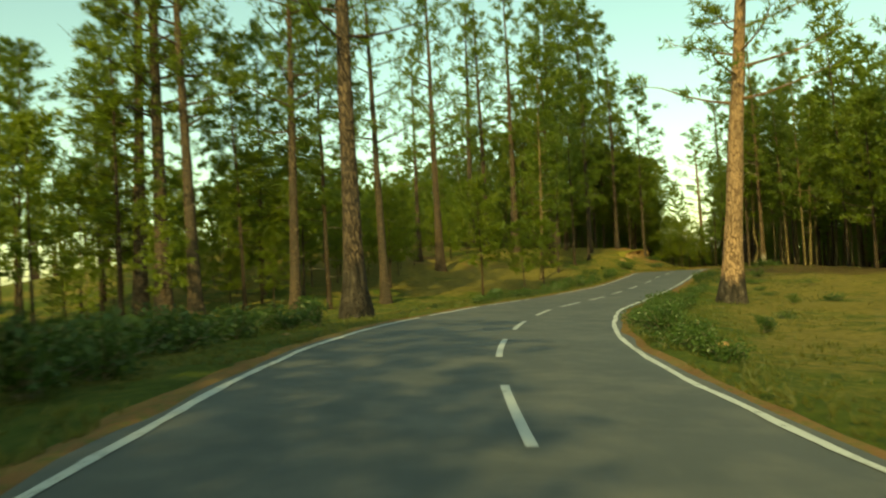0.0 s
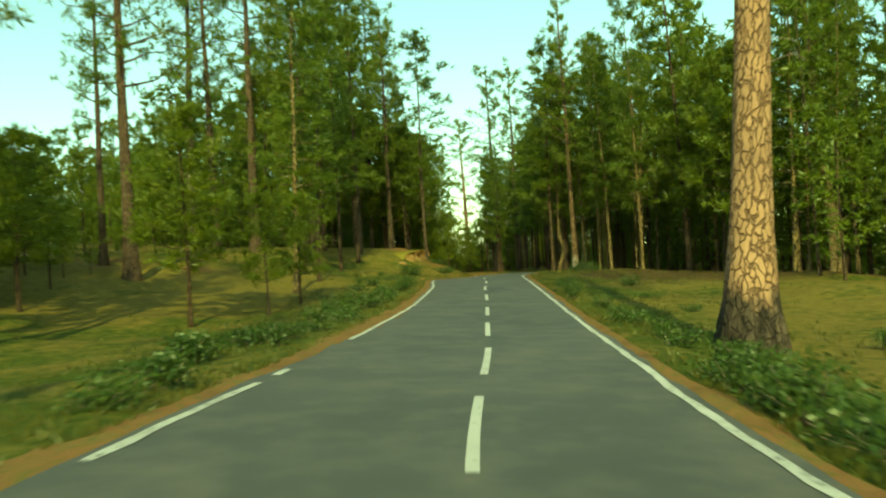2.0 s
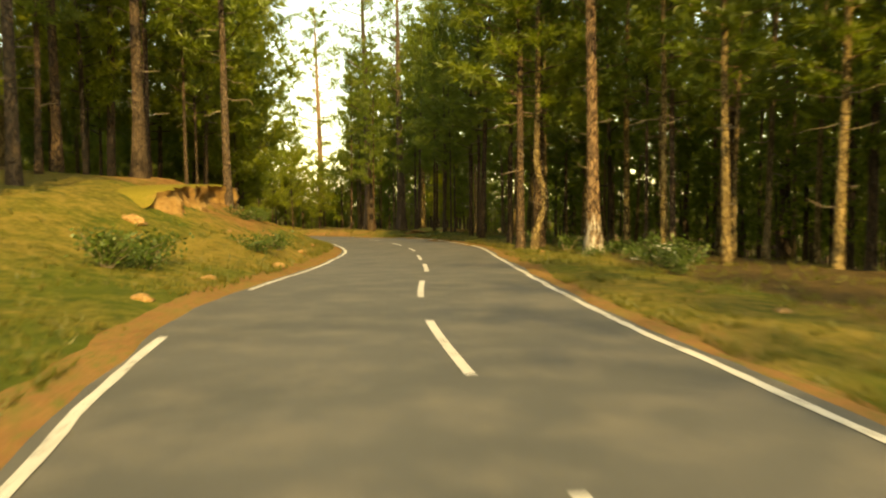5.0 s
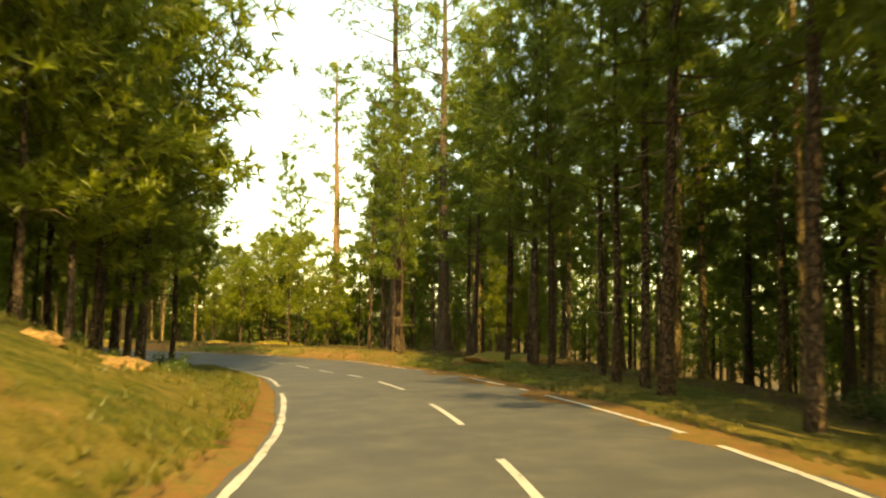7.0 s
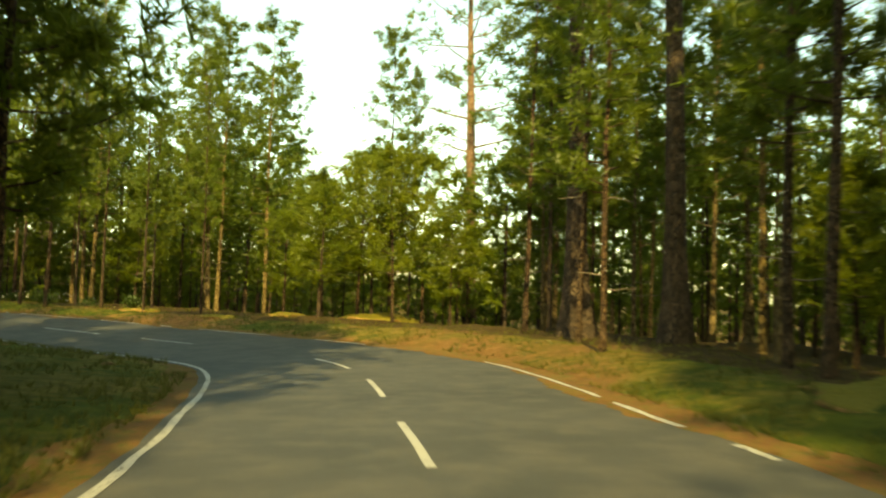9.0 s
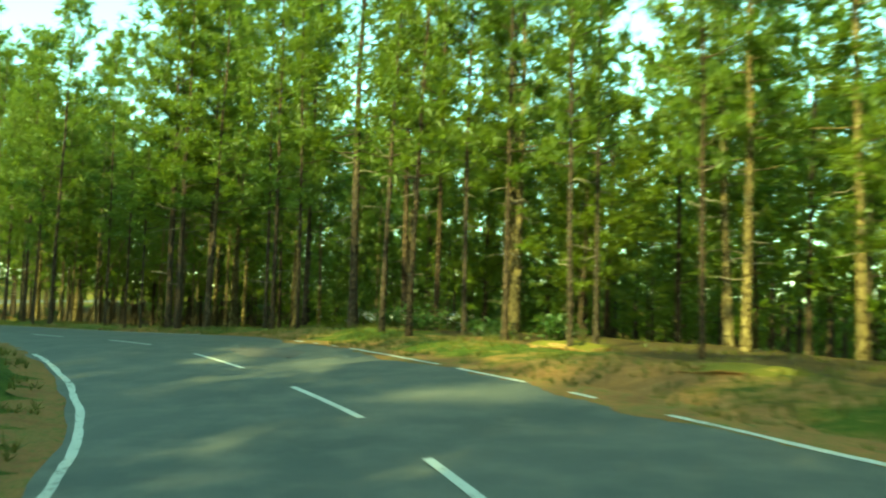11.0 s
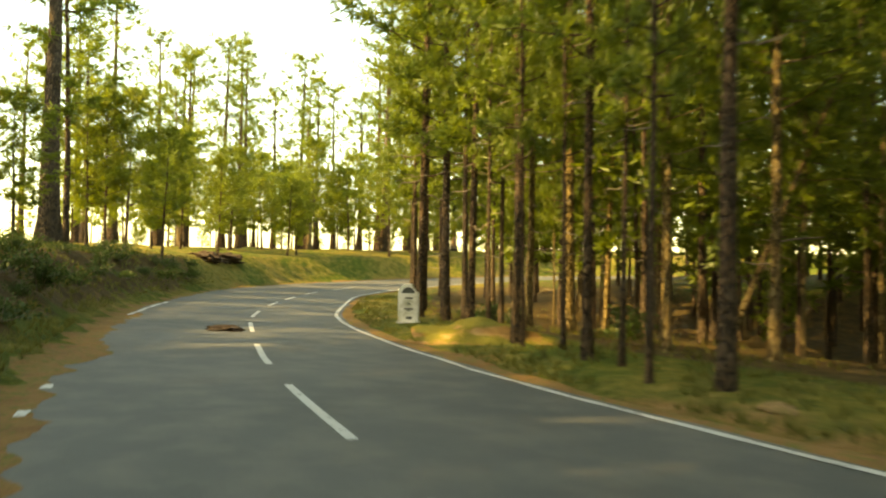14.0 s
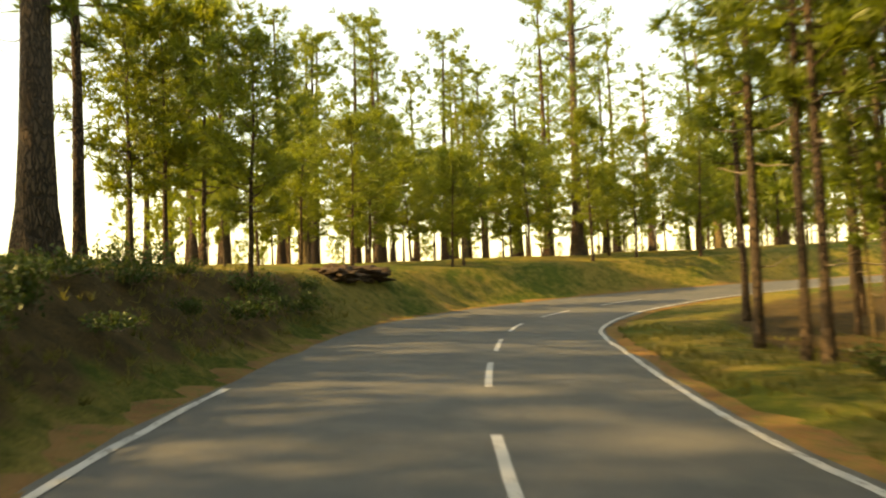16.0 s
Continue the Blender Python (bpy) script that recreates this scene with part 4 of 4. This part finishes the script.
def wood(name, label, zones, seed):
    """The wood behind, too dense to count: trunks and needle crowns, one mesh for each."""
    rng = random.Random(seed)
    models = {kind: [pine_shapes(kind, 300 + hash_of(kind) + n, "open" if name == "open_wood" else "dense") for n in range(3)] for kind in ("pole", "young", "old")}
    stems, needles = Shape(), Shape()
    taken = list(TREES)
    for kind, runs, outs, side, count, gap, size in zones:
        placed = tries = 0
        while placed < count and tries < count * 25:
            tries += 1
            run, out = rng.uniform(*runs), rng.uniform(*outs)
            x, y, _ = on_road(np.array(run), np.array(side * (float(half_at(run)) + out))).tolist()
            o = float(lay(x, y)[1][0])
            if o < outs[0] - 1.0 or (name != "shading_wood" and open_sky(x, y, kind)) or any((x - a) ** 2 + (y - b) ** 2 < gap * gap for a, b in taken):
                continue
            taken.append((x, y))
            placed += 1
            w, c, _, h, r = rng.choice(models[kind])
            z = float(land_z(np.array([x]), np.array([y]))[0])
            if o > 45:
                z -= min((o - 45) / 60, 1) ** 1.4 * 9
            k, a = rng.uniform(*size), rng.uniform(0, 6.283)
            turn = np.array([[math.cos(a), -math.sin(a), 0], [math.sin(a), math.cos(a), 0], [0, 0, 1]]) * k
            for whole, piece in ((stems, w), (needles, c)):
                base = whole.n
                for v, f in zip(piece.v, piece.f):
                    whole.v.append(v @ turn.T + np.array([x, y, z - 0.1]))
                    whole.f.append(f + base)
                whole.n += piece.n
    ob = tagged(new(name), label, "wood", kind="stuff")
    part("trunks", smooth(stems.mesh("trunks", BARK_POLE)), ob)
    # the open wood takes the brighter needles, the closed woods the shaded copy
    part("needles", needles.mesh("needles", NEEDLES_DARK if name != "open_wood" else NEEDLES_YOUNG), ob)


wood("dense_wood", "dense pine wood behind the roadside trees", [
    ("pole", (60, 136), (13, 40), -1, 150, 2.3, (0.8, 1.15)), ("young", (60, 136), (12, 34), -1, 40, 2.0, (0.5, 1.0)),
    ("pole", (138, 214), (12, 44), -1, 84, 2.8, (0.8, 1.15)), ("young", (138, 214), (9, 40), -1, 50, 2.0, (0.4, 1.0)),
    ("pole", (86, 156), (15, 40), 1, 60, 2.8, (0.55, 0.8)), ("young", (86, 156), (10, 34), 1, 34, 2.2, (0.5, 1.1)),
    ("pole", (6, 66), (26, 62), -1, 46, 3.4, (0.8, 1.15)), ("young", (6, 66), (24, 50), -1, 24, 2.5, (0.6, 1.1)),
    ("pole", (216, 262), (5, 34), -1, 40, 2.8, (0.8, 1.1)), ("pole", (186, 228), (6, 38), -1, 120, 1.8, (0.75, 1.05)),
    ("pole", (60, 214), (32, 66), -1, 150, 2.6, (0.8, 1.2)), ("young", (60, 214), (14, 50), -1, 110, 2.2, (0.4, 0.9)),
    ("pole", (132, 170), (13, 42), -1, 50, 2.2, (0.8, 1.1)), ("young", (128, 172), (10, 36), -1, 40, 1.9, (0.6, 1.1)), ("young", (160, 222), (14, 56), -1, 90, 1.8, (0.28, 0.55)),
    ("pole", (80, 116), (9, 26), -1, 26, 1.5, (1.3, 1.55))], 71)
# Pines added mostly out of view, to throw shade on road and banks.
wood("shading_wood", "added pine wood, mostly out of view, that shades the road", [
    ("pole", (-34, 3), (3, 9), 1, 62, 1.4, (0.6, 0.85)), ("old", (-50, -10), (4, 14), -1, 6, 4.0, (0.75, 1.0)),
    ("pole", (158, 186), (8, 24), 1, 56, 1.9, (0.65, 0.95)), ("pole", (186, 206), (14, 34), 1, 42, 2.1, (0.9, 1.2)), ("pole", (160, 183), (9, 28), 1, 46, 1.3, (0.9, 1.15)),
    ("pole", (134, 162), (13, 34), 1, 64, 2.0, (1.05, 1.3))], 73)
wood("open_wood", "open sunlit wood of young and old pines", [
    ("young", (30, 80), (18, 60), 1, 50, 3.0, (0.5, 0.9)), ("young", (12, 34), (22, 52), 1, 16, 2.8, (0.8, 1.4)), ("pole", (12, 36), (30, 60), 1, 14, 3.0, (0.8, 1.1)), ("pole", (44, 90), (26, 70), 1, 40, 3.4, (0.8, 1.2)), ("old", (44, 90), (26, 80), 1, 14, 4.5, (0.8, 1.0)),
    ("young", (200, 256), (12, 40), 1, 60, 2.4, (0.6, 1.2)), ("young", (196, 260), (12, 60), 1, 90, 1.7, (0.2, 0.42)), ("young", (16, 80), (20, 60), 1, 50, 2.0, (0.25, 0.5)), ("old", (198, 260), (20, 54), 1, 32, 3.6, (0.8, 1.08)), ("old", (214, 256), (26, 54), 1, 9, 3.0, (1.1, 1.25))], 72)


# ---- shrubs, grass, stones ----
def shrub_meshes(seed, tall, wide, leaves):
    rng = np.random.default_rng(seed)
    stems, leaf = Shape(), Shape()
    tips = []
    for i in range(16):
        a, r = rng.uniform(0, 6.283), wide * rng.uniform(0.1, 0.6)
        u = np.linspace(0, 1, 4)
        tip = np.array([math.cos(a) * r * 1.5, math.sin(a) * r * 1.5, tall * rng.uniform(0.45, 1.0)])
        stem = u[:, None] * tip + np.array([math.cos(a) * 0.08, math.sin(a) * 0.08, 0]) + rng.normal(0, 0.03, (4, 3)) * u[:, None]
        stems.tube(stem, np.linspace(0.012, 0.004, 4), 4)
        tips.append(stem)
    n = leaves
    pick = rng.integers(0, 16, n)
    g = rng.uniform(0.25, 1.05, n)
    p = np.array([[np.interp(gg, np.linspace(0, 1, 4), tips[k][:, j]) for j in range(3)] for k, gg in zip(pick, g)])
    p += rng.normal(0, 1, (n, 3)) * np.array([0.17, 0.17, 0.13]) * wide
    p[:, 2] = np.abs(p[:, 2]) + 0.03
    d = rng.normal(0, 1, (n, 3)) + np.array([0, 0, 0.7])
    d /= np.linalg.norm(d, axis=1)[:, None]
    side = np.cross(d, rng.normal(0, 1, (n, 3)))
    side /= np.linalg.norm(side, axis=1)[:, None]
    s = rng.uniform(0.05, 0.10, (n, 1))
    v = np.stack([p, p + d * s * 0.6 - side * s * 0.36, p + d * s * 1.25, p + d * s * 0.6 + side * s * 0.36], 1).reshape(-1, 3)
    k = np.arange(n)[:, None] * 4
    leaf.put(v, np.concatenate([k, k + 1, k + 2, k + 3], 1))
    return stems.mesh("woody_base", TWIG), leaf.mesh("foliage", SHRUB_LEAF)


SHRUBS = []


def shrub(x, y, size, n, label="low leafy green shrub on the grass verge"):
    if len(SHRUBS) <= 2:
        meshes = shrub_meshes(40 + len(SHRUBS), (0.62, 0.8, 0.5)[len(SHRUBS)], (0.75, 0.6, 0.95)[len(SHRUBS)], 760)
        ob = new("shrub")
        part("woody_base", meshes[0], ob)
        part("foliage", meshes[1], ob)
        ob.matrix_world = pose(0, 0, 0)
        tagged(ob, label, "shrub", "roadside shrubs")
        SHRUBS.append(ob)
    else:
        ob = copy_thing(SHRUBS[n % 3], pose(0, 0, 0))
        ob["label"] = label
    z = float(land_z(np.array([x]), np.array([y]))[0])
    ob.matrix_basis = pose(x, y, z - 0.03, 0, 0, (n * 97) % 360) @ Matrix.Diagonal((size, size, size * (0.8 + 0.1 * (n % 4)), 1))
    return ob


def shrub_row(runs, outs, side, count, seed, sizes=(0.6, 1.2)):
    rng = random.Random(seed)
    for i in range(count):
        run, out = runs[0] + (runs[1] - runs[0]) * (i + rng.random()) / count, rng.uniform(*outs)
        x, y, _ = on_road(np.array(run), np.array(side * (float(half_at(run)) + out))).tolist()
        if not any((x - a) ** 2 + (y - b) ** 2 < 0.5 for a, b in TREES):
            shrub(x, y, rng.uniform(*sizes), rng.randrange(12))


shrub_row((12, 35), (0.9, 1.7), -1, 34, 1, (0.5, 0.85))
shrub_row((36, 60), (0.9, 1.6), -1, 11, 12, (0.45, 0.75))
shrub_row((18, 60), (3.5, 8), -1, 10, 2, (0.4, 0.8))
shrub_row((6, 19), (2.0, 3.8), 1, 18, 3, (0.8, 1.3))
shrub_row((30, 62), (1.2, 2.6), 1, 24, 4, (0.5, 1.0))
shrub_row((62, 78), (2.0, 4.5), 1, 7, 5, (0.4, 0.8))
shrub_row((104, 118), (1.8, 5.0), 1, 8, 6, (0.3, 0.55))
shrub_row((150, 178), (1.5, 4.5), 1, 14, 7, (0.5, 1.0))
shrub_row((184, 212), (0.9, 3.4), 1, 26, 8, (0.5, 0.95))
shrub_row((78, 100), (2.6, 5.0), -1, 12, 9, (0.6, 1.0))
shrub_row((150, 162), (3.5, 6.5), -1, 9, 10, (0.7, 1.2))
shrub_row((184, 206), (2.8, 6.0), -1, 9, 11, (0.5, 0.9))
for i, (x, y, s) in enumerate([(17.8, 78.0, 1.1), (17.2, 76.6, 0.9), (22.9, 88.6, 0.9), (23.6, 89.8, 0.8), (24.4, 91.4, 0.7), (30.6, 75.8, 1.0), (21.4, 81.8, 1.0), (22.5, 83.2, 0.7), (29.6, 108.6, 0.8)]):
    shrub(x, y, s, i * 5 + 2)


def tuft_field(name, count, zone, size, seed, label):
    """Grass too fine to count, as one mesh of blades."""
    rng = np.random.default_rng(seed)
    run = rng.uniform(zone[0], zone[1], count)
    out = zone[2] + (zone[3] - zone[2]) * rng.uniform(0, 1, count) ** 1.6
    side = np.where(rng.uniform(0, 1, count) < 0.5, 1.0, -1.0)
    p = on_road(run, side * (half_at(run) + out))
    p[:, 2] = land_z(p[:, 0], p[:, 1]) - 0.02
    clump = np.array([noise.fractal((a * 0.5, b * 0.5, 9.0), 1.0, 2.0, 2) for a, b in p[:, :2]])
    keep = clump > -0.12
    p = p[keep]
    blades = Shape()
    blades.tufts(p, np.tile([0, 0, 1.0], (len(p), 1)), size, 7, 0.010, rng, 0.45)
    ob = new(name, blades.mesh(name, GRASS_LEAF))
    return tagged(ob, label, "grass", kind="stuff")


tuft_field("verge_grass", 26000, (2, 215, 0.5, 7.0), 0.16, 3, "short green and yellow grass along the verges")
tuft_field("verge_grass", 7000, (2, 215, 1.2, 12.0), 0.22, 4, "taller dry grass clumps behind the verges")


def wildflowers(places, seed):
    """White flowers on thin stalks, in loose drifts, as one mesh each for stalks and petals."""
    rng = np.random.default_rng(seed)
    stalks, petals = Shape(), Shape()
    for run, out, side, wide, count in places:
        r, o = run + rng.normal(0, wide, count), np.maximum(out + rng.normal(0, 0.4, count), 0.8)
        p = on_road(r, side * (half_at(r) + o))
        p[:, 2] = land_z(p[:, 0], p[:, 1])
        for q in p:
            top = q + np.array([rng.normal(0, 0.08), rng.normal(0, 0.08), rng.uniform(0.22, 0.6)])
            stalks.tube(np.linspace(q, top, 3), [0.006, 0.005, 0.004], 3)
            for _ in range(4):
                u, w = rng.normal(0, 1, (2, 3)) * 0.014
                c = top + rng.normal(0, 0.035, 3)
                petals.put([c - u, c - w, c + u, c + w], [[0, 1, 2, 3]])
    ob = tagged(new("wildflowers"), "white wildflowers on thin stalks in the verge grass", "flowers", kind="stuff")
    part("stalks", stalks.mesh("stalks", GRASS_LEAF), ob)
    part("petals", petals.mesh("petals", PETAL), ob)


wildflowers([(160.5, 4.6, -1, 1.2, 45), (157.5, 5.0, -1, 1.0, 25), (80.0, 3.6, -1, 0.8, 12)], 17)


def stone_mesh(name, seed, flat, material, rough=0.35, fine=4, crumble=0.0):
    bm = bmesh.new()
    bmesh.ops.create_icosphere(bm, subdivisions=fine, radius=1.0)
    for v in bm.verts:
        d = noise.ridged_multi_fractal(v.co * 0.9 + Vector((seed, seed * 2, 0)), 0.9, 2.0, 4, 1.0, 2.0) - 1.0
        v.co *= 1 + rough * d * 1.1
        v.co += v.normal * noise.fractal(v.co * 4 + Vector((seed, 0, 0)), 1, 2, 2) * 0.05
        if crumble:
            v.co += v.normal * crumble * (noise.turbulence(v.co * 2.3 + Vector((0, seed, 0)), 4, True) - 0.7)
        v.co.z *= flat
    me = bpy.data.meshes.new(name)
    bm.to_mesh(me)
    bm.free()
    me.materials.append(material)
    return smooth(me)


def stone(name, x, y, size, flat, seed, material, label, category, sink=0.35, turn=0, long=1.0):
    ob = new(name, stone_mesh(name, seed, flat, material, 0.5 if name in ("rock", "earth_bank") else 0.35, 5 if name == "earth_bank" else 4 if size > 0.2 else 3,
                              {"earth_bank": 0.42, "rock": 0.3}.get(name, 0.0)))
    z = float(land_z(np.array([x]), np.array([y]))[0])
    ob.matrix_world = pose(x, y, z - sink * size * flat, 0, 0, turn) @ Matrix.Diagonal((size * long, size, size, 1))
    return tagged(ob, label, category, category + "s by the road")


def eroded_bank(first, last):
    """A raw cut in the left bank: a slumped foot, a hollowed face and a lip of turf hanging over it."""
    runs = np.arange(first, last, 0.16)
    end = np.clip(np.minimum(runs - first, last - runs) / 2.5, 0, 1) ** 0.6
    outs = [2.3, 3.0, 3.5, 3.85, 4.1, 4.25, 4.36, 4.42, 4.4, 4.34, 4.3, 4.42, 4.8, 5.6, 6.4]
    ups = [-0.12, 0.12, 0.3, 0.46, 0.6, 0.74, 0.88, 1.0, 1.1, 1.17, 1.22, 1.25, 1.26, 1.25, 1.24]
    half = half_at(runs)
    foot, back = (on_road(runs, half + o) for o in (2.3, 6.4))
    low, high = land_z(foot[:, 0], foot[:, 1]), land_z(back[:, 0], back[:, 1])
    rows = []
    for k, (o, u) in enumerate(zip(outs, ups)):
        cave = np.array([noise.ridged_multi_fractal((r * 0.55, u * 0.8, 2.0), 1.0, 2.1, 4, 1.0, 2.0) for r in runs]) - 1.0
        fine = np.array([noise.fractal((r * 2.3, u * 2.5, 7.0), 1.0, 2.0, 4) for r in runs])
        face = math.sin(math.pi * min(k / 12, 1))
        p = on_road(runs, half + o + face * (0.6 * cave + 0.34 * fine) + (1 - end) * 1.2)
        rise = np.clip(u / 1.3, -0.1, 1.12)
        p[:, 2] = low + (high - low) * rise * (0.55 + 0.45 * end) + face * 0.2 * fine - (1 - end) * 0.9
        if k in (0, len(outs) - 1):
            p[:, 2] = (low, high)[k > 0] - 0.15
        rows.append(p)
    bank = tagged(new("earth_bank"), "eroded ochre earth bank with a crumbling turf overhang", "bank", "banks by the road")
    for name, some, label in (("face", rows[:11], "hollowed face of raw ochre earth"), ("turf", rows[10:], "thin lip of dry turf")):
        v, n = np.stack(some, 1), len(some)
        k = (np.arange(len(runs) - 1)[:, None] * n + np.arange(n - 1)).ravel()
        part(name, smooth(mesh_from(name, v.reshape(-1, 3), np.stack([k, k + 1, k + n + 1, k + n], 1).tolist(), RAW_BANK)), bank, label)
    return bank


eroded_bank(81.5, 97.5)
rng = random.Random(8)
for i in range(7):
    run = 80 + 22 * rng.random()
    x, y, _ = on_road(np.array(run), np.array(float(half_at(run)) + rng.uniform(2.2, 6.0))).tolist()
    stone("rock", x, y, rng.uniform(0.2, 0.42), rng.uniform(0.5, 0.8), i + 1.3, ROCK, "weathered ochre rock jutting from the cut bank", "rock", 0.8, rng.uniform(0, 360), rng.uniform(1, 2.0))
for i, (x, y, s) in enumerate([(34.7, 143.2, 0.6), (37.9, 144.7, 0.7), (42.6, 145.0, 1.7), (31.0, 147.4, 0.6), (-3.5, 161.6, 1.05), (43.6, 113.4, 1.5), (42.8, 109.6, 1.6)]):
    stone("earth_mound", x, y, s, 0.4 if x < 0 else 0.28, 30.7 + i, RAW_BANK, "low mound of earth and dry grass at the verge", "mound", 0.3, i * 50, 1.5)
for i, (x, y, s, f, sink) in enumerate([(-36.6, 169.9, 0.95, 0.4, 0.5), (-35.2, 168.9, 0.7, 0.4, 0.5)]):
    stone("earth_bank", x, y, s, f, 12.3 + i * 3.1, SHADED_DARK_SOIL, "broken overhang of raw brown earth in the bank, shade painted in", "bank", sink, 64 + 9 * (i % 3), 1.6)
for i, (x, y, s) in enumerate([(-28.7, 165.4, 0.7), (-29.6, 166.0, 0.55), (-31.0, 166.4, 0.6), (-27.8, 164.6, 0.45)]):
    shrub(x, y, s, i * 7 + 1, "clump of bright green ferns below the bank")
rng = random.Random(9)
for i in range(26):
    run, side = rng.choice([rng.uniform(70, 105), rng.uniform(15, 50), rng.uniform(125, 200)]), rng.choice([1, -1])
    x, y, _ = on_road(np.array(run), np.array(side * (float(half_at(run)) + rng.uniform(0.7, 3.5)))).tolist()
    stone("stone", x, y, rng.uniform(0.06, 0.16), 0.6, 60 + i * 1.7, ROCK, "small pale stone lying in the verge grass", "stone", 0.2, rng.uniform(0, 360), 1.3)


def milestone(x, y, facing):
    """A whitewashed kilometre stone: slab with rounded top, on a small plinth."""
    w, d, straight, r = 0.27, 0.13, 0.80, 0.27
    outline = [(-w, 0.0), (w, 0.0), (w, straight)] + [(k * r * math.cos(a), straight + 0.9 * k * r * math.sin(a)) for a in np.linspace(0.12, math.pi - 0.12, 19) for k in [0.74 + 0.06 * math.sin(11 * a) if a < 1.0 else 1.0]] + [(-w, straight)]
    bm = bmesh.new()
    face = bm.faces.new([bm.verts.new((px, -d, pz)) for px, pz in outline])
    more = bmesh.ops.extrude_face_region(bm, geom=[face])
    bmesh.ops.translate(bm, vec=(0, 2 * d, 0), verts=[v for v in more["geom"] if isinstance(v, bmesh.types.BMVert)])
    bmesh.ops.recalc_face_normals(bm, faces=bm.faces)
    bmesh.ops.bevel(bm, geom=[e for e in bm.edges if e.calc_face_angle(0) > 0.9], offset=0.018, segments=2, affect="EDGES")
    me = bpy.data.meshes.new("slab")
    bm.to_mesh(me)
    bm.free()
    me.materials.append(STONE_WHITE)
    z = float(land_z(np.array([x]), np.array([y]))[0])
    stone_ob = thing("milestone", x, y, z, "whitewashed roadside milestone with chipped rounded top and faded black lettering", "milestone")
    part("slab", me, stone_ob)

    def plate(name, pts, y0, material, label=""):
        b = bmesh.new()
        f = b.faces.new([b.verts.new((px, y0, pz)) for px, pz in pts])
        e = bmesh.ops.extrude_face_region(b, geom=[f])
        bmesh.ops.translate(b, vec=(0, -0.004, 0), verts=[v for v in e["geom"] if isinstance(v, bmesh.types.BMVert)])
        bmesh.ops.recalc_face_normals(b, faces=b.faces)
        m2 = bpy.data.meshes.new(name)
        b.to_mesh(m2)
        b.free()
        m2.materials.append(material)
        return part(name, m2, stone_ob, label)

    cap = [(-0.20, straight - 0.01), (0.18, straight - 0.01)] + [(0.17 * math.cos(a), straight - 0.01 + 0.16 * math.sin(a)) for a in np.linspace(0.25, math.pi - 0.25, 9)]
    plate("cap_panel", cap, -d - 0.001, STONE_DARK, "faded dark painted arch")
    box = lambda cx, cz, bw, bh: [(cx - bw, cz - bh), (cx + bw, cz - bh), (cx + bw, cz + bh), (cx - bw, cz + bh)]
    plate("lettering", box(0.02, 0.66, 0.10, 0.022), -d - 0.001, STONE_DARK)
    plate("lettering", box(0.02, 0.375, 0.13, 0.02), -d - 0.001, STONE_DARK)
    plate("lettering", box(0.02, 0.33, 0.06, 0.016), -d - 0.001, STONE_DARK)
    plate("lettering", box(0.03, 0.135, 0.075, 0.04), -d - 0.001, STONE_DARK)
    ring = Shape()
    a = np.linspace(0, 2 * np.pi, 17)[:-1]
    inner, outer = np.stack([0.018 * np.cos(a), 0 * a, 0.016 * np.sin(a)], 1), np.stack([0.04 * np.cos(a), 0 * a, 0.034 * np.sin(a)], 1)
    k = np.arange(16)
    ring.put(np.concatenate([inner, outer]) + np.array([0.02, -d - 0.004, 0.51]), np.stack([k, (k + 1) % 16, (k + 1) % 16 + 16, k + 16], 1))
    part("ring_mark", ring.mesh("ring_mark", STONE_DARK), stone_ob)
    bm = bmesh.new()
    bmesh.ops.create_cube(bm, size=1.0)
    bmesh.ops.scale(bm, vec=(0.62, 0.36, 0.07), verts=bm.verts)
    bmesh.ops.translate(bm, vec=(0, 0, 0.015), verts=bm.verts)
    bmesh.ops.bevel(bm, geom=bm.edges[:], offset=0.02, segments=2, affect="EDGES")
    me = bpy.data.meshes.new("plinth")
    bm.to_mesh(me)
    bm.free()
    me.materials.append(STONE_WHITE)
    part("plinth", me, stone_ob, "stained plinth half sunk in the grass")
    stone_ob.matrix_world = pose(x, y, z, 0, 0, facing)


milestone(-8.32, 163.27, 43.0)

# a dried dung heap on the asphalt
dung = new("dung_pat", stone_mesh("dung_pat", 91.0, 0.16, DUNG, 0.6))
spot = on_road(np.array(190.0), np.array(0.55))
dung.matrix_world = pose(-8.0, 157.95, float(spot[2]) + 0.03, 0, 0, 30) @ Matrix.Diagonal((0.38, 0.26, 0.5, 1))
tagged(dung, "flattened pat of dried brown dung on the asphalt", "dung")
